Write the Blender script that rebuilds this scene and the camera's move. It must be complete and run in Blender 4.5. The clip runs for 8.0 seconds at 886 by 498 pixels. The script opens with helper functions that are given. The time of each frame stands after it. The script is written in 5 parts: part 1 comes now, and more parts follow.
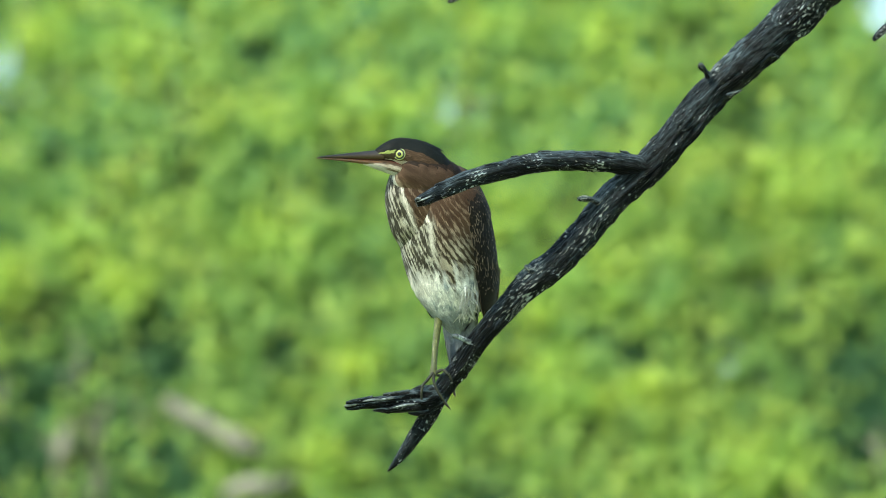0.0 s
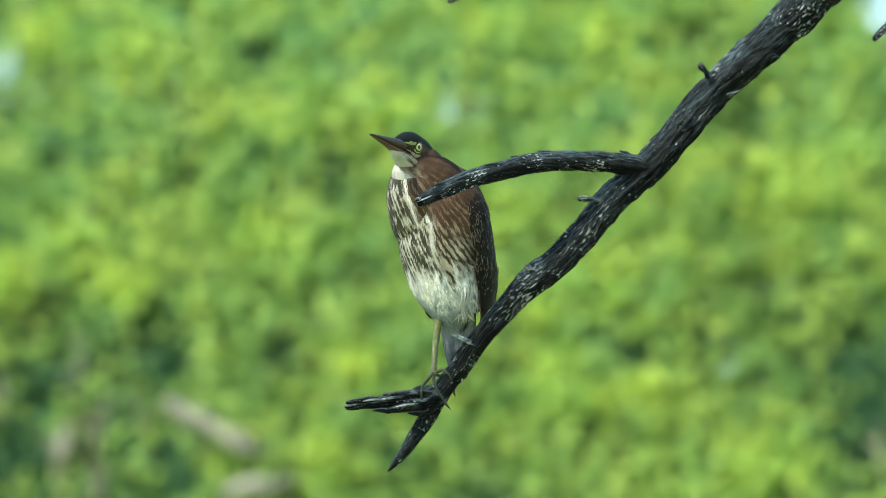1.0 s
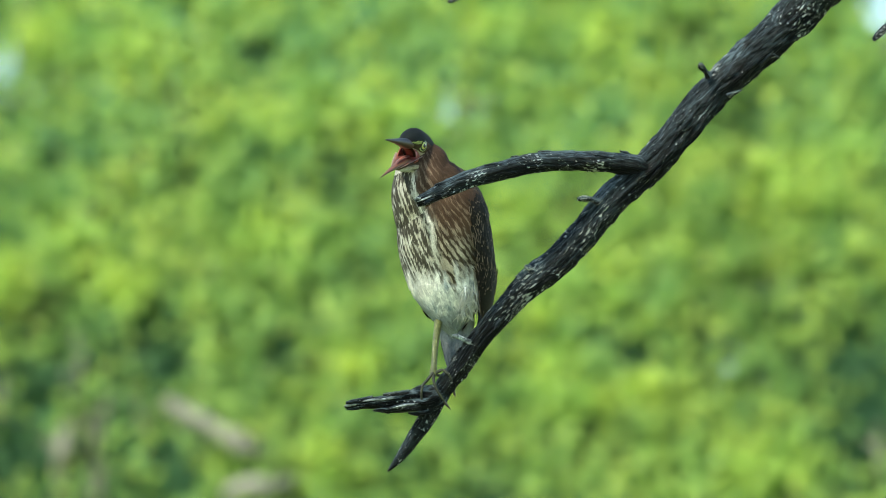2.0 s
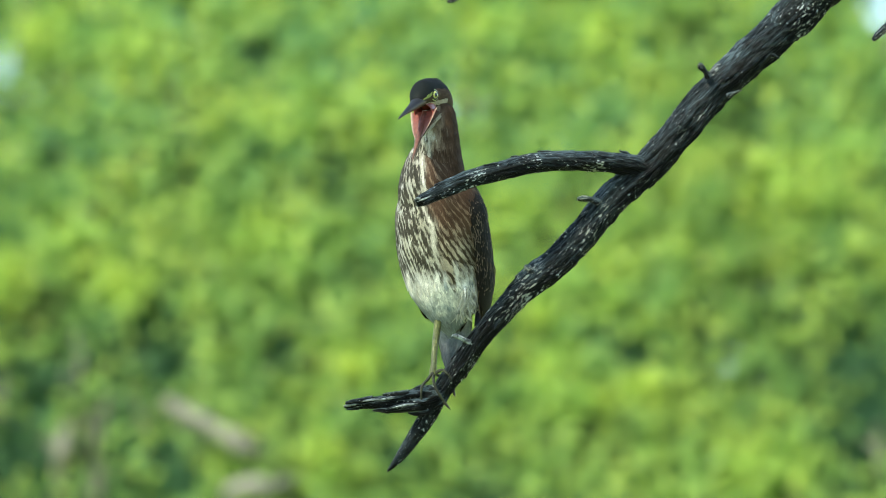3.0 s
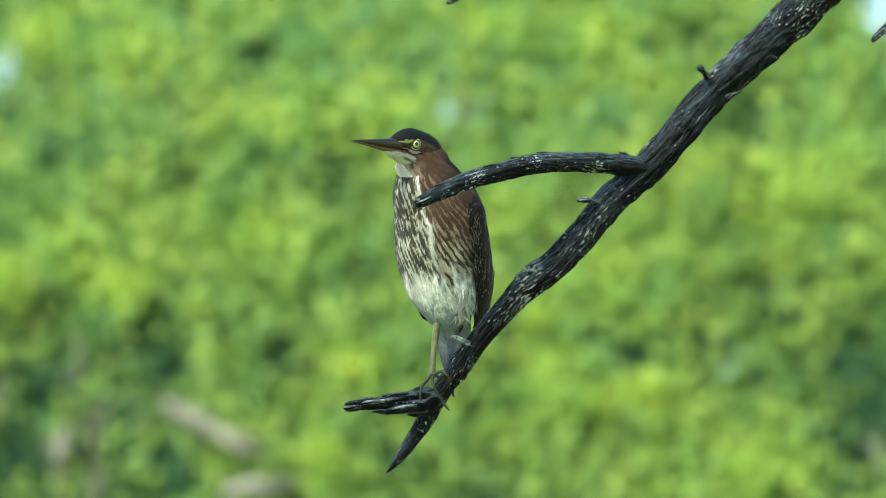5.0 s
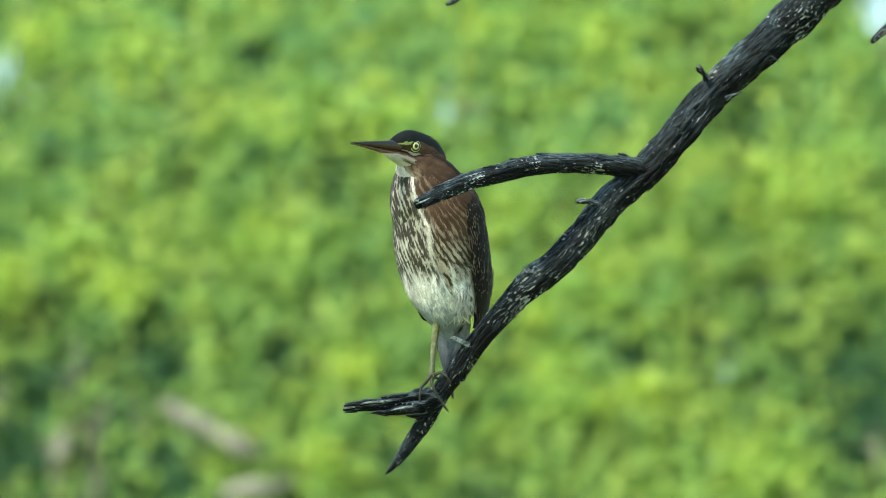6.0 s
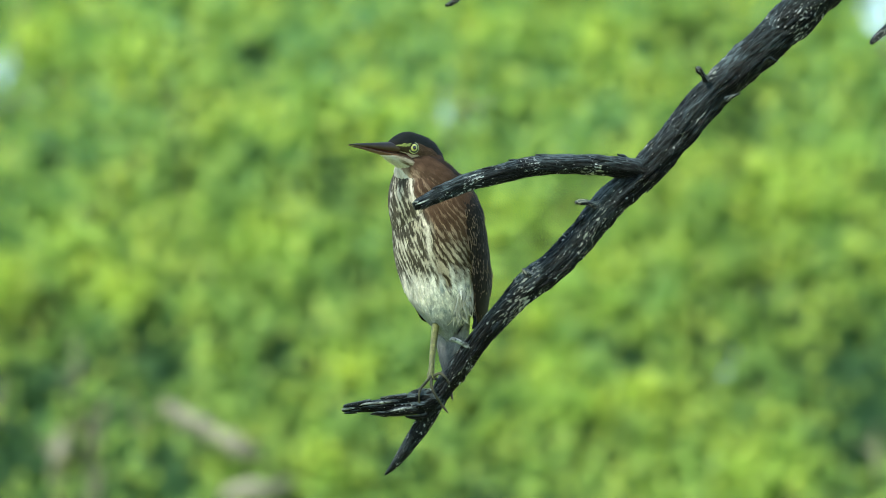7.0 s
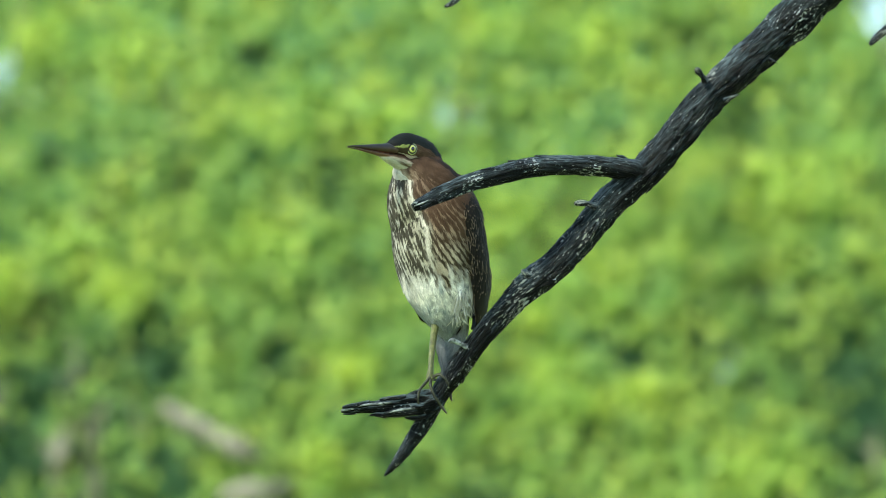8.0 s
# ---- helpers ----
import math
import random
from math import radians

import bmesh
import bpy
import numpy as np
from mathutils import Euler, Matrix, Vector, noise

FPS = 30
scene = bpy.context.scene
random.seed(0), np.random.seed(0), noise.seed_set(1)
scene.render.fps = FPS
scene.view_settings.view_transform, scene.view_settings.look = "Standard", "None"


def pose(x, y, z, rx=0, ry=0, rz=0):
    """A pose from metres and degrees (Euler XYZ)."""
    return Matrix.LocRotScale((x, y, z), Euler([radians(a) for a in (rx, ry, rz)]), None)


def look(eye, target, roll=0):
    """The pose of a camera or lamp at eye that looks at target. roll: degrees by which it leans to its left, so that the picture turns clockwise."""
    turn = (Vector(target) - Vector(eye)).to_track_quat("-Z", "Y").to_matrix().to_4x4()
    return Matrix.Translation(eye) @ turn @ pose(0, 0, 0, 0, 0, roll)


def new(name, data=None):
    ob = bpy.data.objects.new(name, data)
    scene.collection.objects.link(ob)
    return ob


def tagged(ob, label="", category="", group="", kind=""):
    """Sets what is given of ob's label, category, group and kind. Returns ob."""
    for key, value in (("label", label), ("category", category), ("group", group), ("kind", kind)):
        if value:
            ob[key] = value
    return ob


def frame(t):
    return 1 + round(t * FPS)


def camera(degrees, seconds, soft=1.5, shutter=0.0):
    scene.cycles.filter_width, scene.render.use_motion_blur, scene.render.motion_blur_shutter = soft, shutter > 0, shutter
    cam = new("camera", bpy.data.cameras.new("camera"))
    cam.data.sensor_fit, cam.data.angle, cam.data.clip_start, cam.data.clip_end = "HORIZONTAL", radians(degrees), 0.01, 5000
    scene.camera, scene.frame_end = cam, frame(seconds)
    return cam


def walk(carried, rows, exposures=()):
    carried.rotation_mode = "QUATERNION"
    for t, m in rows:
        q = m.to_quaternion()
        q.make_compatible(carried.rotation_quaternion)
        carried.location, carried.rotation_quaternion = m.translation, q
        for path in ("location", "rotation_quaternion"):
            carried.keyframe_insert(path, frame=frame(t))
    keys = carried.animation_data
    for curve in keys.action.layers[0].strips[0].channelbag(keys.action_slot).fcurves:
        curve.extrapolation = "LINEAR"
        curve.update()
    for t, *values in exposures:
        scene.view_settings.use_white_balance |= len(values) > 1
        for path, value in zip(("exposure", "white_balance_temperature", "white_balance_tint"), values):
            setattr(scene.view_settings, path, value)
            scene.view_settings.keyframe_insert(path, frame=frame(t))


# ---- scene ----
# ---------------------------------------------------------------- camera
EYE = (0.0, 0.0, 1.70)          # lens, looking level along +y
REACH = 12.35                   # distance to the perched bird
cam = camera(4.0, 8.0, soft=0.52)
cam.data.dof.use_dof = True     # long lens, wide open
cam.data.dof.focus_distance = REACH
cam.data.dof.aperture_fstop = 12.8
cam.data.dof.aperture_blades = 0

# a slow drift of the aim, in degrees: to the right and up
DRIFT = ((0.0, 0.0, 0.0), (1.5, 0.0, 0.0), (3.0, 0.0015, 0.0), (3.5, 0.0025, -0.001), (4.0, 0.0028, 0.0),
         (4.5, 0.0038, 0.0022), (5.2, 0.0055, 0.0070), (6.0, 0.0077, 0.0113), (6.5, 0.0090, 0.0128),
         (7.0, 0.0112, 0.0158), (7.5, 0.0128, 0.0173), (8.0, 0.0150, 0.0204))
walk(cam, [(t, pose(*EYE, 90 + up, 0, -right)) for t, right, up in DRIFT], [(0.0, 2.48, 6650, 2.5), (8.0, 2.48, 6650, 2.5)])

# ---------------------------------------------------------------- world and sun
SUN_TO = Vector((-0.48, -0.50, 0.76)).normalized()
world = bpy.data.worlds.new("sky")
scene.world = world
world.use_nodes = True
wn = world.node_tree
wn.nodes.clear()
w_out = wn.nodes.new("ShaderNodeOutputWorld")
w_bg = wn.nodes.new("ShaderNodeBackground")
w_sky = wn.nodes.new("ShaderNodeTexSky")
w_sky.sky_type = "NISHITA"
w_sky.sun_disc = False
w_sky.sun_elevation = math.asin(SUN_TO.z)
w_sky.sun_rotation = math.atan2(SUN_TO.x, SUN_TO.y)
w_sky.dust_density = 0.3
w_sky.ozone_density = 1.0
w_bg.inputs["Strength"].default_value = 0.060
wn.links.new(w_sky.outputs[0], w_bg.inputs["Color"])
wn.links.new(w_bg.outputs[0], w_out.inputs["Surface"])

sun_data = bpy.data.lights.new("sun", "SUN")
sun_data.energy = 4.2
sun_data.angle = radians(6)
sun_data.color = (1.0, 0.95, 0.86)
sun = new("sun", sun_data)
sun.matrix_world = look(SUN_TO * 60, (0, 0, 0))


# ---------------------------------------------------------------- materials
def shader(name):
    """A new material with its node tree, its principled shader and a node maker."""
    m = bpy.data.materials.new(name)
    m.use_nodes = True
    tree = m.node_tree
    p = tree.nodes["Principled BSDF"]

    def node(kind, **settings):
        n = tree.nodes.new(kind)
        for key, value in settings.items():
            if key in n.inputs:
                n.inputs[key].default_value = value
        return n
    return m, tree, p, node


def ramp(node, stops):
    r = node("ShaderNodeValToRGB")
    e = r.color_ramp.elements
    while len(e) < len(stops):
        e.new(0.5)
    for el, (at, col) in zip(e, stops):
        el.position, el.color = at, (*col, 1)
    return r


def mix_rgb(tree, node, factor, a, b, blend="MIX"):
    m = node("ShaderNodeMix")
    m.data_type, m.blend_type = "RGBA", blend
    for socket, value in ((m.inputs[0], factor), (m.inputs[6], a), (m.inputs[7], b)):
        if hasattr(value, "is_linked"):
            tree.links.new(value, socket)
        else:
            socket.default_value = value if isinstance(value, (int, float)) else (*value, 1)
    return m.outputs[2]


def bump(tree, node, p, height, strength, distance):
    b = node("ShaderNodeBump", Strength=strength, Distance=distance)
    tree.links.new(height, b.inputs["Height"])
    tree.links.new(b.outputs[0], p.inputs["Normal"])


def plumage_material():
    """Feathers: the tint of each feather, with fine barbs and a broad mottling."""
    m, tree, p, node = shader("feather")
    tint = node("ShaderNodeAttribute")
    tint.attribute_name = "tint"
    co = node("ShaderNodeTexCoord")
    barbs = node("ShaderNodeTexNoise", Scale=900.0, Detail=3.0)
    broad = node("ShaderNodeTexNoise", Scale=70.0, Detail=3.0)
    tree.links.new(co.outputs["Object"], barbs.inputs["Vector"])
    tree.links.new(co.outputs["Object"], broad.inputs["Vector"])
    r1 = ramp(node, ((0.3, (0.72, 0.72, 0.72)), (0.7, (1.22, 1.2, 1.17))))
    r2 = ramp(node, ((0.3, (0.82, 0.81, 0.8)), (0.7, (1.14, 1.14, 1.14))))
    tree.links.new(barbs.outputs["Fac"], r1.inputs[0])
    tree.links.new(broad.outputs["Fac"], r2.inputs[0])
    c = mix_rgb(tree, node, 1.0, tint.outputs["Color"], r1.outputs[0], "MULTIPLY")
    c = mix_rgb(tree, node, 1.0, c, r2.outputs[0], "MULTIPLY")
    tree.links.new(c, p.inputs["Base Color"])
    p.inputs["Roughness"].default_value = 0.62
    p.inputs["Specular IOR Level"].default_value = 0.08
    p.inputs["Sheen Weight"].default_value = 0.0
    bump(tree, node, p, barbs.outputs["Fac"], 0.25, 0.0006)
    return m


def plain_material(name, col, rough, spec=0.5, vary=0.25, scale=200.0, coat=0.0):
    """Horn, skin and the like: one colour with fine and broad variation."""
    m, tree, p, node = shader(name)
    co = node("ShaderNodeTexCoord")
    fine = node("ShaderNodeTexNoise", Scale=scale, Detail=5.0)
    broad = node("ShaderNodeTexNoise", Scale=scale * 0.2, Detail=2.0)
    tree.links.new(co.outputs["Object"], fine.inputs["Vector"])
    tree.links.new(co.outputs["Object"], broad.inputs["Vector"])
    r1 = ramp(node, ((0.3, [c * (1 - vary) for c in col]), (0.7, [c * (1 + vary) for c in col])))
    r2 = ramp(node, ((0.3, (1 - vary,) * 3), (0.7, (1 + vary * 0.6,) * 3)))
    tree.links.new(fine.outputs["Fac"], r1.inputs[0])
    tree.links.new(broad.outputs["Fac"], r2.inputs[0])
    tree.links.new(mix_rgb(tree, node, 1.0, r1.outputs[0], r2.outputs[0], "MULTIPLY"), p.inputs["Base Color"])
    p.inputs["Roughness"].default_value = rough
    p.inputs["Specular IOR Level"].default_value = spec
    p.inputs["Coat Weight"].default_value = coat
    bump(tree, node, p, fine.outputs["Fac"], 0.15, 0.001)
    return m


def tint_material(name, rough, scale, coat=0.0):
    """Horn whose colour runs over the mesh by its tint."""
    m, tree, p, node = shader(name)
    tint = node("ShaderNodeAttribute")
    tint.attribute_name = "tint"
    co = node("ShaderNodeTexCoord")
    fine = node("ShaderNodeTexNoise", Scale=scale, Detail=5.0)
    tree.links.new(co.outputs["Object"], fine.inputs["Vector"])
    r = ramp(node, ((0.3, (0.7, 0.7, 0.7)), (0.7, (1.25, 1.22, 1.2))))
    tree.links.new(fine.outputs["Fac"], r.inputs[0])
    tree.links.new(mix_rgb(tree, node, 1.0, tint.outputs["Color"], r.outputs[0], "MULTIPLY"), p.inputs["Base Color"])
    p.inputs["Roughness"].default_value = rough
    p.inputs["Coat Weight"].default_value = coat
    bump(tree, node, p, fine.outputs["Fac"], 0.12, 0.001)
    return m


def bark_material(name, bare_at):
    """Dead weathered bark, nearly black, with grey fibres lengthwise, pale crusts of lichen and a painted sky sheen on
    top. bare_at: lower where more grey wood is bare.
    """
    m, tree, p, node = shader(name)
    uv = node("ShaderNodeUVMap")
    uv.uv_map = "grain"
    co = node("ShaderNodeTexCoord")

    def grain(along, across, detail, rough=0.6):
        stretch = node("ShaderNodeMapping")
        stretch.inputs["Scale"].default_value = (along, across, 1.0)
        tree.links.new(uv.outputs[0], stretch.inputs[0])
        n = node("ShaderNodeTexNoise", Scale=1.0, Detail=detail, Roughness=rough)
        tree.links.new(stretch.outputs[0], n.inputs["Vector"])
        return n.outputs["Fac"]

    fibre = grain(130.0, 620.0, 6.0, 0.74)
    broad = node("ShaderNodeTexNoise", Scale=24.0, Detail=5.0, Roughness=0.6)
    tree.links.new(co.outputs["Object"], broad.inputs["Vector"])
    bare = node("ShaderNodeMath")
    bare.operation = "MULTIPLY_ADD"
    bare.inputs[1].default_value = 0.85
    tree.links.new(broad.outputs["Fac"], bare.inputs[0])
    tree.links.new(fibre, bare.inputs[2])
    # sky sheen painted paler grey onto upward faces, over the worn grey wood
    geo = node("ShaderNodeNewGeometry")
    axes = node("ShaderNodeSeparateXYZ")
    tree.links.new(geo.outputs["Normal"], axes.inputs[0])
    bare_and_sheen = node("ShaderNodeMath")
    bare_and_sheen.operation = "MULTIPLY_ADD"
    bare_and_sheen.inputs[1].default_value = 0.24
    tree.links.new(axes.outputs["Z"], bare_and_sheen.inputs[0])
    tree.links.new(bare.outputs[0], bare_and_sheen.inputs[2])
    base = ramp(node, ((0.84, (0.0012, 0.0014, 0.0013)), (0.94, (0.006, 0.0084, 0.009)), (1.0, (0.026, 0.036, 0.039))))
    tree.links.new(bare_and_sheen.outputs[0], base.inputs[0])
    worn_and_sheen = ramp(node, ((0.0, (0, 0, 0)), (1.0, (1, 1, 1))))
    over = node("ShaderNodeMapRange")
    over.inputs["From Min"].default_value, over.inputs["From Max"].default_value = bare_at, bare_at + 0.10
    tree.links.new(bare_and_sheen.outputs[0], over.inputs["Value"])
    tree.links.new(over.outputs[0], worn_and_sheen.inputs[0])
    col = mix_rgb(tree, node, worn_and_sheen.outputs[0], base.outputs[0], (0.12, 0.165, 0.178))
    # lichen: small crusts, gathered where a broad pattern is high
    crust = grain(170.0, 460.0, 5.0, 0.65)
    where = node("ShaderNodeTexNoise", Scale=26.0, Detail=3.0)
    tree.links.new(co.outputs["Object"], where.inputs["Vector"])
    add = node("ShaderNodeMath")
    add.operation = "MULTIPLY_ADD"
    add.inputs[1].default_value = 0.72
    tree.links.new(where.outputs["Fac"], add.inputs[0])
    tree.links.new(crust, add.inputs[2])
    patch = node("ShaderNodeMapRange")
    patch.inputs["From Min"].default_value, patch.inputs["From Max"].default_value = 1.01, 1.03
    tree.links.new(add.outputs[0], patch.inputs["Value"])
    hue = ramp(node, ((0.50, (0.54, 0.58, 0.55)), (0.68, (0.47, 0.50, 0.42))))
    tree.links.new(where.outputs["Fac"], hue.inputs[0])
    col = mix_rgb(tree, node, patch.outputs[0], col, hue.outputs[0])
    # small pale flecks, in drifts: lichen specks and bright glints put in as colour
    speck = grain(240.0, 520.0, 4.0, 0.6)
    drift = node("ShaderNodeTexNoise", Scale=42.0, Detail=3.0)
    tree.links.new(co.outputs["Object"], drift.inputs["Vector"])
    both = node("ShaderNodeMath")
    both.operation = "MULTIPLY_ADD"
    both.inputs[1].default_value = 0.55
    tree.links.new(drift.outputs["Fac"], both.inputs[0])
    tree.links.new(speck, both.inputs[2])
    fleck = node("ShaderNodeMapRange")
    fleck.inputs["From Min"].default_value, fleck.inputs["From Max"].default_value = 0.935, 0.965
    tree.links.new(both.outputs[0], fleck.inputs["Value"])
    col = mix_rgb(tree, node, fleck.outputs[0], col, (0.56, 0.62, 0.61))
    tree.links.new(col, p.inputs["Base Color"])
    p.inputs["Roughness"].default_value = 0.42
    p.inputs["Specular IOR Level"].default_value = 0.18
    both = node("ShaderNodeMath")
    both.operation = "MULTIPLY_ADD"
    both.inputs[1].default_value = 0.5
    tree.links.new(crust, both.inputs[0])
    tree.links.new(fibre, both.inputs[2])
    bump(tree, node, p, both.outputs[0], 1.0, 0.006)
    return m


def leaf_material(name, low, mid, high):
    """Leaves that let light through, each with a shade of its own."""
    m, tree, p, node = shader(name)
    geo = node("ShaderNodeNewGeometry")
    r = ramp(node, ((0.0, low), (0.5, mid), (0.85, high), (1.0, [c * 1.12 for c in high])))
    tree.links.new(geo.outputs["Random Per Island"], r.inputs[0])
    co = node("ShaderNodeTexCoord")
    mottle = node("ShaderNodeTexNoise", Scale=40.0, Detail=3.0)
    tree.links.new(co.outputs["Object"], mottle.inputs["Vector"])
    r2 = ramp(node, ((0.3, (0.8, 0.8, 0.75)), (0.7, (1.2, 1.18, 1.15))))
    tree.links.new(mottle.outputs["Fac"], r2.inputs[0])
    col = mix_rgb(tree, node, 1.0, r.outputs[0], r2.outputs[0], "MULTIPLY")
    drift = node("ShaderNodeTexNoise", Scale=7.0, Detail=2.0)
    tree.links.new(geo.outputs["Position"], drift.inputs["Vector"])
    r3 = ramp(node, ((0.34, (0.66, 0.78, 0.95)), (0.5, (1.0, 1.0, 1.0)), (0.68, (1.30, 1.14, 1.0))))
    tree.links.new(drift.outputs["Fac"], r3.inputs[0])
    col = mix_rgb(tree, node, 1.0, col, r3.outputs[0], "MULTIPLY")
    tree.links.new(col, p.inputs["Base Color"])
    p.inputs["Roughness"].default_value = 0.5
    p.inputs["Specular IOR Level"].default_value = 0.15
    through_leaf = node("ShaderNodeBsdfTranslucent")
    warm = mix_rgb(tree, node, 1.0, col, (1.08, 1.08, 0.8), "MULTIPLY")
    tree.links.new(warm, through_leaf.inputs["Color"])
    both = node("ShaderNodeMixShader")
    both.inputs[0].default_value = 0.52
    tree.links.new(p.outputs[0], both.inputs[1])
    tree.links.new(through_leaf.outputs[0], both.inputs[2])
    tree.links.new(both.outputs[0], tree.nodes["Material Output"].inputs["Surface"])
    return m


def ground_material():
    m, tree, p, node = shader("meadow")
    co = node("ShaderNodeTexCoord")
    a = node("ShaderNodeTexNoise", Scale=0.6, Detail=6.0)
    b = node("ShaderNodeTexNoise", Scale=18.0, Detail=5.0)
    tree.links.new(co.outputs["Object"], a.inputs["Vector"])
    tree.links.new(co.outputs["Object"], b.inputs["Vector"])
    r1 = ramp(node, ((0.35, (0.045, 0.075, 0.018)), (0.65, (0.09, 0.13, 0.03))))
    r2 = ramp(node, ((0.3, (0.7, 0.7, 0.65)), (0.7, (1.25, 1.25, 1.2))))
    tree.links.new(a.outputs["Fac"], r1.inputs[0])
    tree.links.new(b.outputs["Fac"], r2.inputs[0])
    tree.links.new(mix_rgb(tree, node, 1.0, r1.outputs[0], r2.outputs[0], "MULTIPLY"), p.inputs["Base Color"])
    p.inputs["Roughness"].default_value = 0.9
    bump(tree, node, p, b.outputs["Fac"], 0.6, 0.05)
    return m


FEATHER = plumage_material()
HORN = tint_material("bill_horn", 0.5, 260.0, 0.0)
MOUTH = plain_material("mouth_skin", (0.33, 0.075, 0.055), 0.3, 0.5, 0.35, 240.0, 0.3)
LEGSKIN = plain_material("leg_scale", (0.112, 0.122, 0.037), 0.5, 0.4, 0.45, 700.0)
TOESKIN = plain_material("toe_scale", (0.036, 0.037, 0.022), 0.55, 0.3, 0.5, 700.0)
CLAW = plain_material("claw_horn", (0.035, 0.03, 0.025), 0.35)
IRIS = plain_material("iris", (0.50, 0.50, 0.13), 0.2, 0.5, 0.2, 900.0, 0.6)
RING = plain_material("eye_ring", (0.36, 0.42, 0.16), 0.5, 0.4, 0.25, 500.0)
DARK_SKIN = plain_material("orbital_skin", (0.02, 0.022, 0.02), 0.45)
PUPIL = plain_material("pupil", (0.004, 0.004, 0.004), 0.06, 0.6, 0.1, 200.0, 1.0)
TONGUE = plain_material("tongue_skin", (0.22, 0.075, 0.052), 0.35, 0.4, 0.3, 240.0, 0.2)
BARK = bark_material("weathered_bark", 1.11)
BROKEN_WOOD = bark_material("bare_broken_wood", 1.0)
STUB_BARK = plain_material("lichened_stub", (0.19, 0.215, 0.21), 0.8, 0.2, 0.9, 420.0)
SHRUB_BARK = plain_material("shrub_bark", (0.05, 0.052, 0.035), 0.85, 0.2, 0.4, 30.0)
PALE_WOOD = plain_material("bleached_wood", (0.107, 0.111, 0.085), 0.8, 0.2, 0.6, 34.0)
LEAF = leaf_material("leaf_sunny", (0.106, 0.208, 0.054), (0.146, 0.249, 0.056), (0.191, 0.288, 0.066))
# lighter copy of the sunny leaf: brightness of sunlit patches in its colour
LEAF_SUNLIT = leaf_material("leaf_sunlit", (0.146, 0.259, 0.048), (0.182, 0.297, 0.055), (0.221, 0.334, 0.065))
# cooler, darker copy of the sunny leaf: shade put into its colour
LEAF_SHADED = leaf_material("leaf_shaded", (0.040, 0.128, 0.068), (0.054, 0.159, 0.076), (0.071, 0.190, 0.084))
# darkest leaf: the shade of the deep hollows put into its colour
LEAF_HOLLOW_SHADE = leaf_material("leaf_hollow_shade", (0.019, 0.057, 0.027), (0.025, 0.073, 0.031), (0.035, 0.093, 0.035))
# pale sky brightness put into the colour of the far sheet
SKY_SHEET = plain_material("pale_sky_sheet", (0.165, 0.24, 0.295), 0.95, 0.1, 0.06, 0.05)
LEAF_DEEP = leaf_material("leaf_deep", (0.080, 0.205, 0.098), (0.115, 0.275, 0.12), (0.17, 0.325, 0.125))
GROUND = ground_material()


def water_material():
    m, tree, p, node = shader("pond_water")
    co = node("ShaderNodeTexCoord")
    ripple = node("ShaderNodeTexNoise", Scale=3.0, Detail=4.0)
    tree.links.new(co.outputs["Object"], ripple.inputs["Vector"])
    r = ramp(node, ((0.3, (0.02, 0.035, 0.03)), (0.7, (0.035, 0.05, 0.04))))
    tree.links.new(ripple.outputs["Fac"], r.inputs[0])
    tree.links.new(r.outputs[0], p.inputs["Base Color"])
    p.inputs["Roughness"].default_value = 0.08
    bump(tree, node, p, ripple.outputs["Fac"], 0.2, 0.05)
    return m


WATER = water_material()


# ---------------------------------------------------------------- building blocks
def mesh_from(name, verts, faces, tints=None, uvs=None, smooth=True):
    me = bpy.data.meshes.new(name)
    me.from_pydata([tuple(v) for v in verts], [], faces)
    if tints is not None:
        a = me.color_attributes.new("tint", "FLOAT_COLOR", "POINT")
        a.data.foreach_set("color", np.array([(*c, 1.0) for c in tints], dtype=np.float32).ravel())
    if uvs is not None:
        layer = me.uv_layers.new(name="grain")
        idx = np.empty(len(me.loops), dtype=np.int32)
        me.loops.foreach_get("vertex_index", idx)
        layer.data.foreach_set("uv", np.array(uvs, dtype=np.float32)[idx].ravel())
    me.polygons.foreach_set("use_smooth", [smooth] * len(me.polygons))
    me.update()
    return me


def part(name, data, material, parent, label=""):
    """Links a mesh as one part under a thing or a part."""
    if isinstance(data, bmesh.types.BMesh):
        me = bpy.data.meshes.new(name)
        data.to_mesh(me)
        data.free()
        me.polygons.foreach_set("use_smooth", [True] * len(me.polygons))
        data = me
    data.materials.append(material)
    ob = new(name, data)
    ob.parent = parent
    return tagged(ob, label)


def glide(stations, s):
    """Smooth values at s (0 to 1) along rows of numbers, evenly spaced by index."""
    n = len(stations) - 1
    f = min(max(s, 0.0), 1.0) * n
    i = min(int(f), n - 1)
    u = f - i
    p0, p1 = stations[max(i - 1, 0)], stations[i]
    p2, p3 = stations[i + 1], stations[min(i + 2, n)]
    return [0.5 * (2 * b + (c - a) * u + (2 * a - 5 * b + 4 * c - d) * u * u + (3 * b - a - 3 * c + d) * u ** 3)
            for a, b, c, d in zip(p0, p1, p2, p3)]


